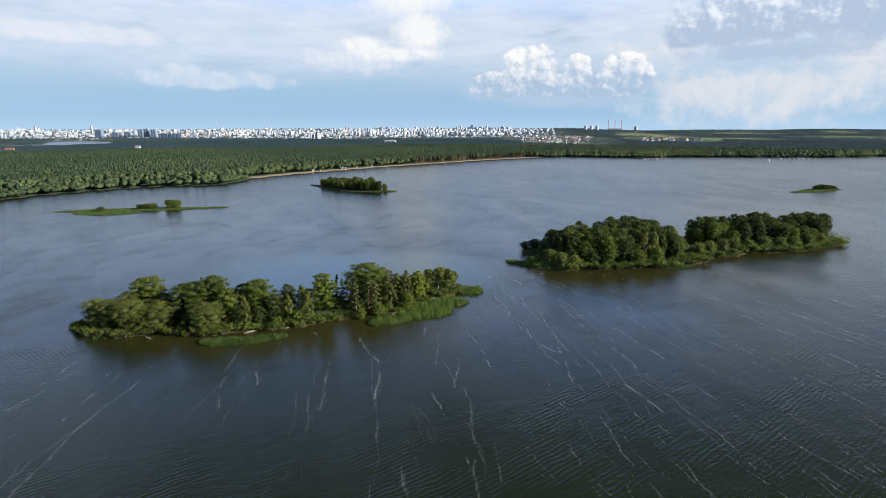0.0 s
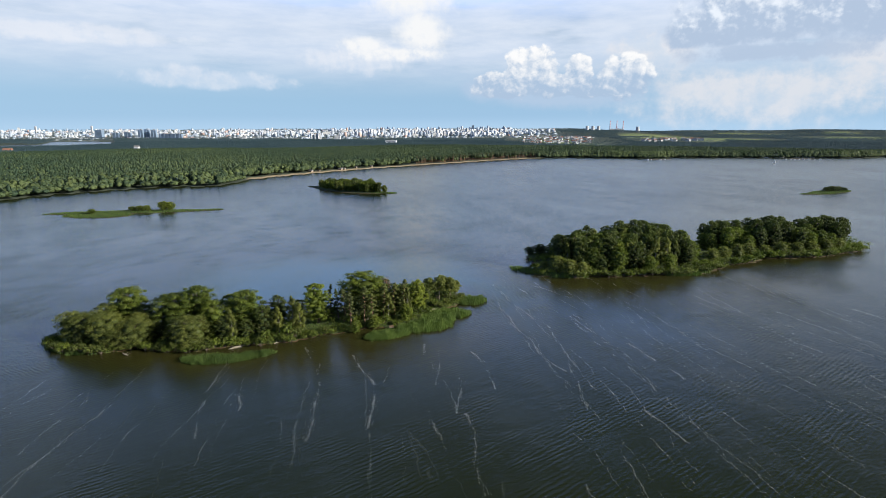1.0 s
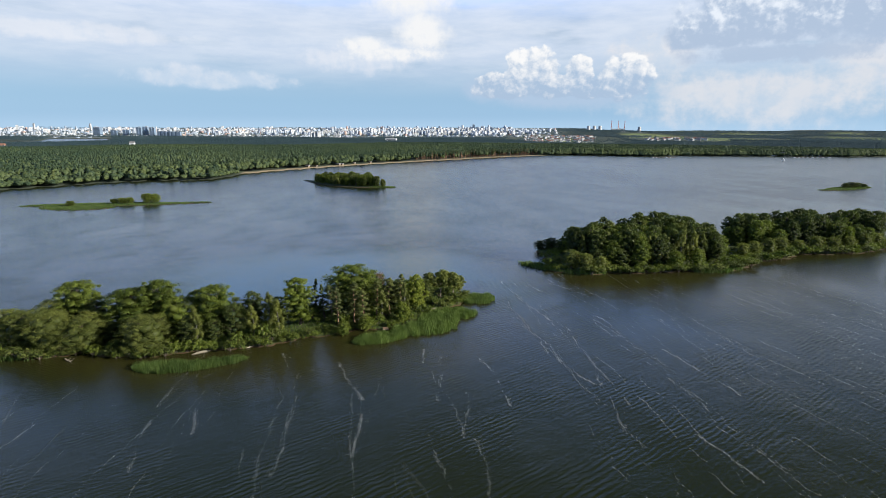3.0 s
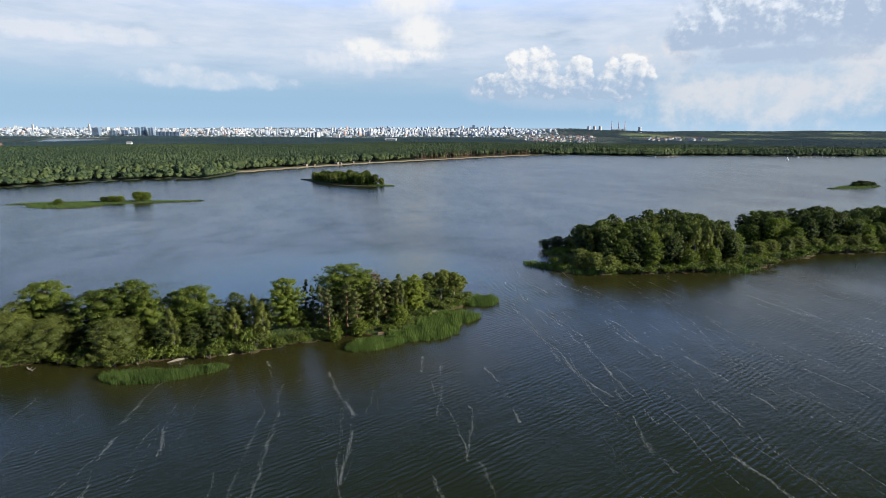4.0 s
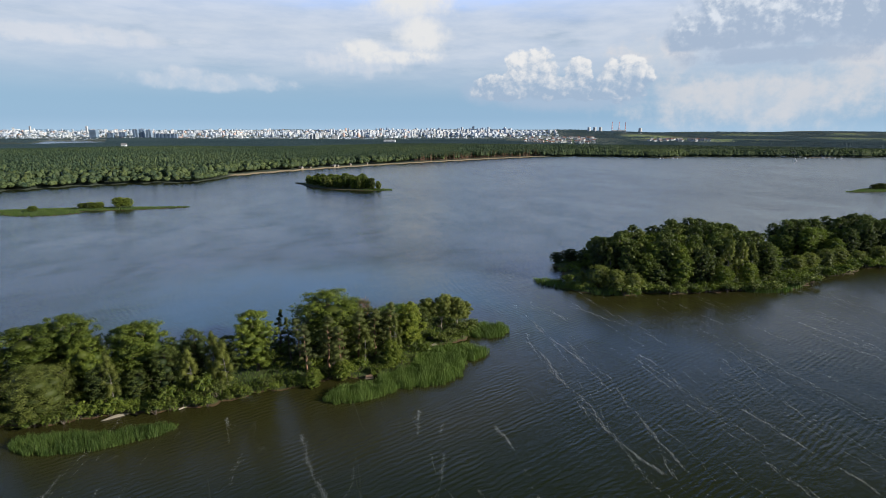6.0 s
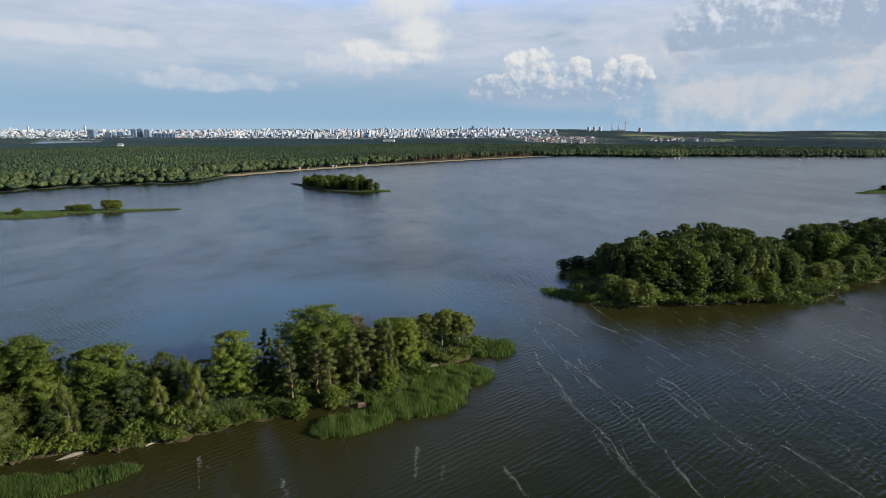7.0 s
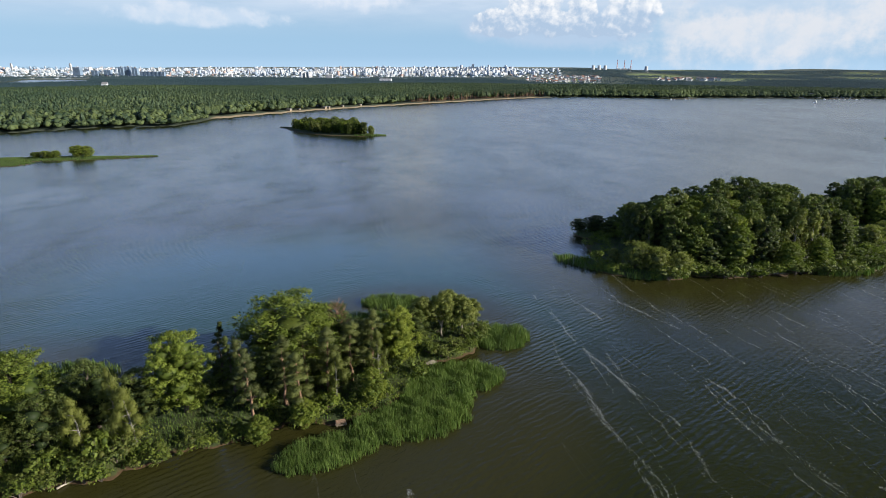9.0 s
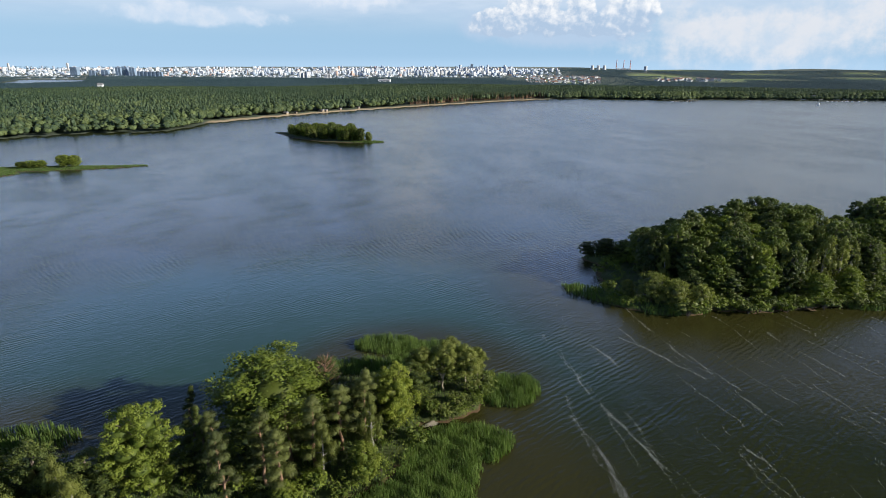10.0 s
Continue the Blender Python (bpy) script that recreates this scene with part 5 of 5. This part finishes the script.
for q, (a, s, w, dep, h) in enumerate(((-16.0, 22, 6, 4, 1.8), (-15.2, 22, 4, 3, 1.8), (-13.0, 20, 7, 4, 2), (-12.6, 22, 3.5, 3, 1.8), (-11.4, 20, 3, 3, 1.8), (-9.8, 20, 3, 3, 1.8))):
    hx, hy = bearing_shore(a, s)
    house(hx, hy, ground_at(hx, hy), w, dep, h, M_TIMBER, M_ROOF, "small weathered beach hut on the sand", "beach_hut", "beach huts", -30)


def boat(x, y, length, turn, sail=0.0):
    ob = new("sailing_boat" if sail else "motor_boat")
    ob.matrix_basis = pose(x, y, 0, 0, 0, turn)
    prof = [(-0.5, 0.13), (-0.2, 0.17), (0.15, 0.15), (0.38, 0.08), (0.5, 0.01)]
    v, f = [], []
    for t, b in prof:
        x0, bb = t * length, b * length
        v += [(x0, -bb * 0.5, -0.3), (x0, -bb, 0.09 * length + 0.3), (x0, bb, 0.09 * length + 0.3), (x0, bb * 0.5, -0.3)]
    for i in range(len(prof) - 1):
        for k in range(4):
            f.append((i * 4 + k, i * 4 + (k + 1) % 4, i * 4 + 4 + (k + 1) % 4, i * 4 + 4 + k))
    f.append((0, 1, 2, 3))
    part("hull", mesh_of("hull", v, f, M_HULL), ob)
    bm = bmesh.new()
    box(bm, -0.02 * length, 0, 0.09 * length + 0.28, length * 0.34, length * 0.16, 0.09 * length)
    part("cabin", bm, ob, "", M_HULL)
    if sail:
        v, f = tube([(0.05 * length, 0, 0.3), (0.05 * length, 0, sail)], [0.08, 0.05], 6)
        part("mast", mesh_of("mast", v, f, M_GREY), ob)
        sv, sf = [], []
        for z, ln in ((0.12, 0.50), (0.4, 0.36), (0.7, 0.19), (0.98, 0.02)):
            for t in (0, 0.5, 1):
                sv.append((0.04 * length - ln * t * length, 0.05 * length * math.sin(math.pi * t), z * sail))
        for i in range(3):
            for k in range(2):
                sf.append((i * 3 + k, i * 3 + k + 1, i * 3 + k + 4, i * 3 + k + 3))
        sm = part("sail", mesh_of("sail", sv, sf, M_SAIL), ob).modifiers.new("cloth", "SOLIDIFY")
        sm.thickness = 0.03
    return tagged(ob, "white sailing boat under sail on the lake" if sail else "small white motor boat moored by the shore", "boat", "" if sail else "moored boats")


bx, by = polar(28.70, 1085)
boat(bx, by, 6, 160, 6.5)


def jetty(name, x0, y0, x1, y1, w):
    ob = new(name)
    n = max(3, int(math.hypot(x1 - x0, y1 - y0) / 6))
    turn = math.degrees(math.atan2(y1 - y0, x1 - x0))
    bm = bmesh.new()
    box(bm, (x0 + x1) / 2, (y0 + y1) / 2, 0.8, math.hypot(x1 - x0, y1 - y0), w, 0.3, turn)
    part("deck", bm, ob, "", M_TIMBER)
    for q in range(n):
        t = q / (n - 1)
        bm = bmesh.new()
        box(bm, x0 + (x1 - x0) * t, y0 + (y1 - y0) * t, -1.5, 0.4, w * 0.8, 2.25)
        part("post", bm, ob, "", M_TIMBER)
    return tagged(ob, "weathered timber jetty on posts in the lake", "jetty")


def harbour():
    rng = np.random.default_rng(23)
    jetty("jetty", *polar(18.28, 1195), *polar(20.07, 1205), 3)
    jetty("jetty", *polar(29.82, 1225), *polar(31.68, 1222), 3)
    for px, d in ((1146, 1188), (1152, 1190), (1168, 1195), (1176, 1197), (1390, 1212), (1398, 1212), (1405, 1213), (1413, 1213), (1421, 1212), (1430, 1214), (1440, 1214), (1450, 1215)):
        x, y = polar(polar_px(px), d)
        boat(x, y, float(rng.uniform(5, 8)), float(rng.uniform(60, 120)))
    for px, s, w, h in ((1352, 14, 12, 2.5), (1373, 24, 14, 5.5), (1379, 18, 9, 3), (1405, 18, 11, 2.4), (1422, 22, 15, 3.5), (1433, 16, 9, 2.4), (1456, 18, 18, 2.4), (1470, 20, 9, 2.4), (1172, 16, 7, 2.2)):
        a = polar_px(px) + 0.1
        x, y = polar(a, 1250)
        b = math.degrees(math.atan2(x, y))
        x, y = bearing_shore(b, s)
        house(x, y, ground_at(x, y), w, 6, h, M_WHITE, M_ROOF, "white boathouse by the harbour", "boathouse", "boathouses", float(rng.uniform(-15, 15)))


harbour()


# ---- pines with bare trunks along the beach ----
def beach_pines():
    rng = np.random.default_rng(41)
    tv, tf, cv, cf, ct, to, co = [], [], [], [], [], 0, 0
    for q in range(330):
        a = rng.uniform(-5.2, 7.4)
        x, y = bearing_shore(a, rng.uniform(16, 60))
        z, h = ground_at(x, y), rng.uniform(13, 17)
        v, f = tube([(x, y, z - 0.3), (x + rng.normal(0, 0.3), y, z + h * 0.85)], [0.34, 0.18], 5)
        tv.append(v), tf.append(f + to)
        to += len(v)
        lumps = [(x + rng.normal(0, 0.9), y + rng.normal(0, 0.9), z + h * rng.uniform(0.62, 0.95), 1.7, 1.1) for _ in range(5)]
        c, d = lobe_points(rng, lumps, 60, 0.5)
        v, f = sprays(rng, c, d, 1.1)
        cv.append(v), cf.append(f + co), ct.append(np.full(len(v), rng.uniform(-0.5, 0.2)))
        co += len(v)
    ob = new("shore_pines")
    part("trunks", mesh_of("trunks", np.concatenate(tv), np.concatenate(tf), M_PINEBARK), ob, "bare reddish pine trunks")["kind"] = "stuff"
    part("crowns", mesh_of("crowns", np.concatenate(cv), np.concatenate(cf), M_FOREST, {"tint": np.concatenate(ct)}), ob)["kind"] = "stuff"
    tagged(ob, "stand of tall pines with bare reddish trunks behind the beach", "pines", "", "stuff")


beach_pines()


# ---- foam lines on the lake ----
def foam():
    """Froth gathered by the wind into long wavering lines, as small flat flecks just above the water."""
    rng = np.random.default_rng(50)
    lines = [((-29, 144), (-21, 125)), ((-21, 125), (-17, 105)), ((-36, 126), (-30, 99)), ((-61, 115), (-54, 99)), ((-10, 153), (-8, 145)),
             ((5, 148), (11, 124)), ((31, 168), (34, 151)), ((34, 151), (37, 125)), ((14, 219), (31, 168)), ((15, 189), (25, 150)),
             ((25, 150), (32, 135)), ((53, 156), (61, 131)), ((-45, 149), (-41, 141)), ((1, 130), (1, 112)), ((45, 115), (51, 98)),
             ((-55, 125), (-49, 111)), ((-4, 113), (0, 97)), ((24, 214), (28, 205)), ((31, 218), (45, 202)), ((66, 222), (73, 204)),
             ((17, 181), (18, 170)), ((41, 182), (44, 176))]
    strong, wide = [0.52] * len(lines), [1.2] * len(lines)
    for _ in range(430):
        x, y = rng.uniform(-110, 250), rng.uniform(58, 262)
        if x < 0 and rng.uniform(0, 1) < 0.40 or y > 150 and x < 14 or y > 200 and x > 130:
            continue
        ln = rng.uniform(16, 80)
        lines.append(((x, y), (x + (0.16 + 0.0012 * x) * ln + rng.normal(0, 2), y - 0.95 * ln)))
        strong.append(0.07 + 0.30 * rng.uniform(0, 1) ** 2)
        wide.append(rng.uniform(0.8, 1.8))
    vs, fs, o = [], [], 0
    for ((x0, y0), (x1, y1)), k, broad in zip(lines, strong, wide):
        ln = math.hypot(x1 - x0, y1 - y0)
        n = int(ln * 62 * k)
        t = rng.uniform(0, 1, n)
        # gaps along the line and knots where it thickens
        ph = rng.uniform(0, 6.28, 4)
        dense = 0.55 + 0.5 * np.sin(t * ln / 4.5 + ph[0]) * np.sin(t * ln / 11 + ph[1]) + 0.25 * np.sin(t * ln / 1.7 + ph[2])
        t = t[rng.uniform(0, 1, n) < np.clip(dense * 1.1 - 0.12, 0.03, 1)]
        n = len(t)
        px, py = (y0 - y1) / ln, (x1 - x0) / ln
        off = 1.1 * np.sin(t * ln / 11 + ph[3]) + 0.30 * np.sin(t * ln / 3.1 + ph[0]) + 0.14 * np.sin(t * ln / 0.9 + ph[1])
        off += broad * rng.normal(0, 0.07 + 0.14 * k, n) * np.where(rng.uniform(0, 1, n) < 0.15, 3, 1)
        x, y = x0 + (x1 - x0) * t + px * off, y0 + (y1 - y0) * t + py * off
        F = np.maximum(inside(NEAR, x, y), inside(RIGHT, x, y))
        x, y = x[F < -0.02], y[F < -0.02]
        n = len(x)
        r = rng.uniform(0.02, 0.085, n) * (0.6 + 0.5 * k)
        a = rng.uniform(0, 6.28, n)
        ring = []
        for q in range(4):
            w = a + q * 1.5708
            rr = r * rng.uniform(0.6, 1.3, n)
            ux, uy = rr * np.cos(w) * 0.8, rr * np.sin(w) * 1.5
            ring.append(np.stack([x + ux, y + uy, np.full(n, 0.02)], 1))
        vs.append(np.stack(ring, 1).reshape(-1, 3))
        fs.append(np.arange(n * 4).reshape(-1, 4) + o)
        o += n * 4
    ob = new("foam_lines", mesh_of("foam_lines", np.concatenate(vs), np.concatenate(fs), M_FOAM))
    tagged(ob, "thin broken lines of white foam drawn out by wind", "foam", "", "stuff")


M_FOAM = plain("white_froth", (0.34, 0.355, 0.34), 0.8, 0.2, 3.0)
foam()


# ---- small things on the banks ----
def sand_bank(x, y, rx, ry, turn, label):
    """A low mound of pale sand at the water's edge."""
    rng = np.random.default_rng(int(abs(x * 7 + y)))
    v, f = [(0, 0, 0.34)], []
    rings, sides = 5, 22
    wob = 1 + 0.18 * np.sin(np.arange(sides) * 0.9 + x) + rng.normal(0, 0.06, sides)
    for i in range(1, rings + 1):
        t = i / rings
        for q in range(sides):
            w = 2 * math.pi * q / sides
            v.append((rx * t * wob[q] * math.cos(w), ry * t * wob[q] * math.sin(w), 0.34 * (1 - t * t) - 0.12 * t + rng.normal(0, 0.015)))
    for q in range(sides):
        f.append((0, 1 + q, 1 + (q + 1) % sides, 1 + (q + 1) % sides))
    quads = [(1 + (i - 1) * sides + q, 1 + i * sides + q, 1 + i * sides + (q + 1) % sides, 1 + (i - 1) * sides + (q + 1) % sides) for i in range(1, rings) for q in range(sides)]
    bm = bmesh.new()
    vs = [bm.verts.new(c) for c in v]
    for a, b, c, _ in f:
        bm.faces.new((vs[a], vs[b], vs[c]))
    for q in quads:
        bm.faces.new([vs[k] for k in q])
    for face in bm.faces:
        face.smooth = True
    ob = part("sand_bank", bm, None, "", M_SANDY)
    ob.matrix_basis = pose(x, y, 0.05, 0, 0, turn)
    return tagged(ob, label, "sand bank", "", "")


sand_bank(-66.6, 148.4, 2.6, 0.6, 38, "pale sandy patch on the bank behind the reeds")
sand_bank(-8.4, 185.8, 1.6, 0.8, 30, "pale sandy patch beside the reed bed")
sand_bank(133.4, 263.5, 4.2, 1.4, 15, "white sandy spit at the wooded island's shore")
sand_bank(128.5, 259.8, 1.3, 2.8, -35, "white sandy spit at the wooded island's shore")
sand_bank(-43.5, 161.6, 1.6, 0.5, 20, "pale sandy patch on the island's low shore")


def driftwood(x, y, length, turn, tilt, seed):
    rng = np.random.default_rng(seed)
    ob = new("driftwood_log")
    ob.matrix_basis = pose(x, y, 0.12, 0, tilt, turn)
    pts = [(length * (t - 0.5), rng.normal(0, 0.05) * length * 0.3, 0.05 + 0.04 * rng.normal()) for t in np.linspace(0, 1, 6)]
    v, f = tube(pts, [0.16, 0.15, 0.13, 0.11, 0.08, 0.03], 7)
    part("trunk", mesh_of("trunk", v, f, M_DRIFT, smooth=True), ob)
    for q in range(3):
        b = np.array(pts[2 + q])
        v, f = tube([b, b + (0.3, 0.5 * (-1) ** q, 0.35), b + (0.5, 0.8 * (-1) ** q, 0.75)], [0.06, 0.04, 0.012], 5)
        part("branch", mesh_of("branch", v, f, M_DRIFT, smooth=True), ob)
    return tagged(ob, "bleached driftwood log lying at the water's edge", "log", "driftwood logs")


M_DRIFT = bark_mat("bleached_wood", (0.15, 0.13, 0.10), (0.34, 0.30, 0.25), 4.0)
for q, (x, y, ln, turn, tilt) in enumerate(((-51, 158, 3.4, 25, 4), (-57.2, 152.8, 4.2, 12, 3), (-55.2, 152.2, 2.6, 60, 6), (-61, 150.6, 3.0, -20, 4), (-91, 146.5, 5.5, 5, 2), (-39, 164, 2.8, 30, 3), (-97, 141.5, 3.0, -30, 5), (84, 236.5, 4, 8, 3), (112, 246, 3.5, 40, 3))):
    driftwood(x, y, ln, turn, tilt, 60 + q)


def fishing_stage(x, y, turn):
    """A small plank stage on posts with a sloping board roof."""
    ob = new("fishing_stage")
    ob.matrix_basis = pose(x, y, 0.1, 0, 0, turn) @ Matrix.Diagonal((0.55, 0.55, 0.6, 1))
    for sx in (-1.3, 1.3):
        for sy in (-0.8, 0.8):
            bm = bmesh.new()
            box(bm, sx * 0.9, sy * 0.7, -0.6, 0.12, 0.12, 1.65 + 0.15 * sy)
            part("post", bm, ob, "", M_TIMBER)
    for q in range(9):
        bm = bmesh.new()
        box(bm, -1.4 + q * 0.35, 0, 0.35, 0.31, 2.1, 0.05)
        part("deck_plank", bm, ob, "", M_TIMBER)
    for q in range(8):
        bm = bmesh.new()
        bmesh.ops.create_cube(bm, size=1, matrix=pose(0, -0.6 + q * 0.17, 0.95 + 0.035 * q, 12, 0, 0) @ Matrix.Diagonal((2.7, 0.19, 0.035, 1)))
        part("roof_board", bm, ob, "reddish-brown roof board", M_BOARD)
    return tagged(ob, "small plank stage with brown board roof among reeds", "platform")


M_BOARD = plain("brown_boards", (0.20, 0.125, 0.08), 0.85, 0.3, 4.0)
fishing_stage(-21.3, 166.2, 20)
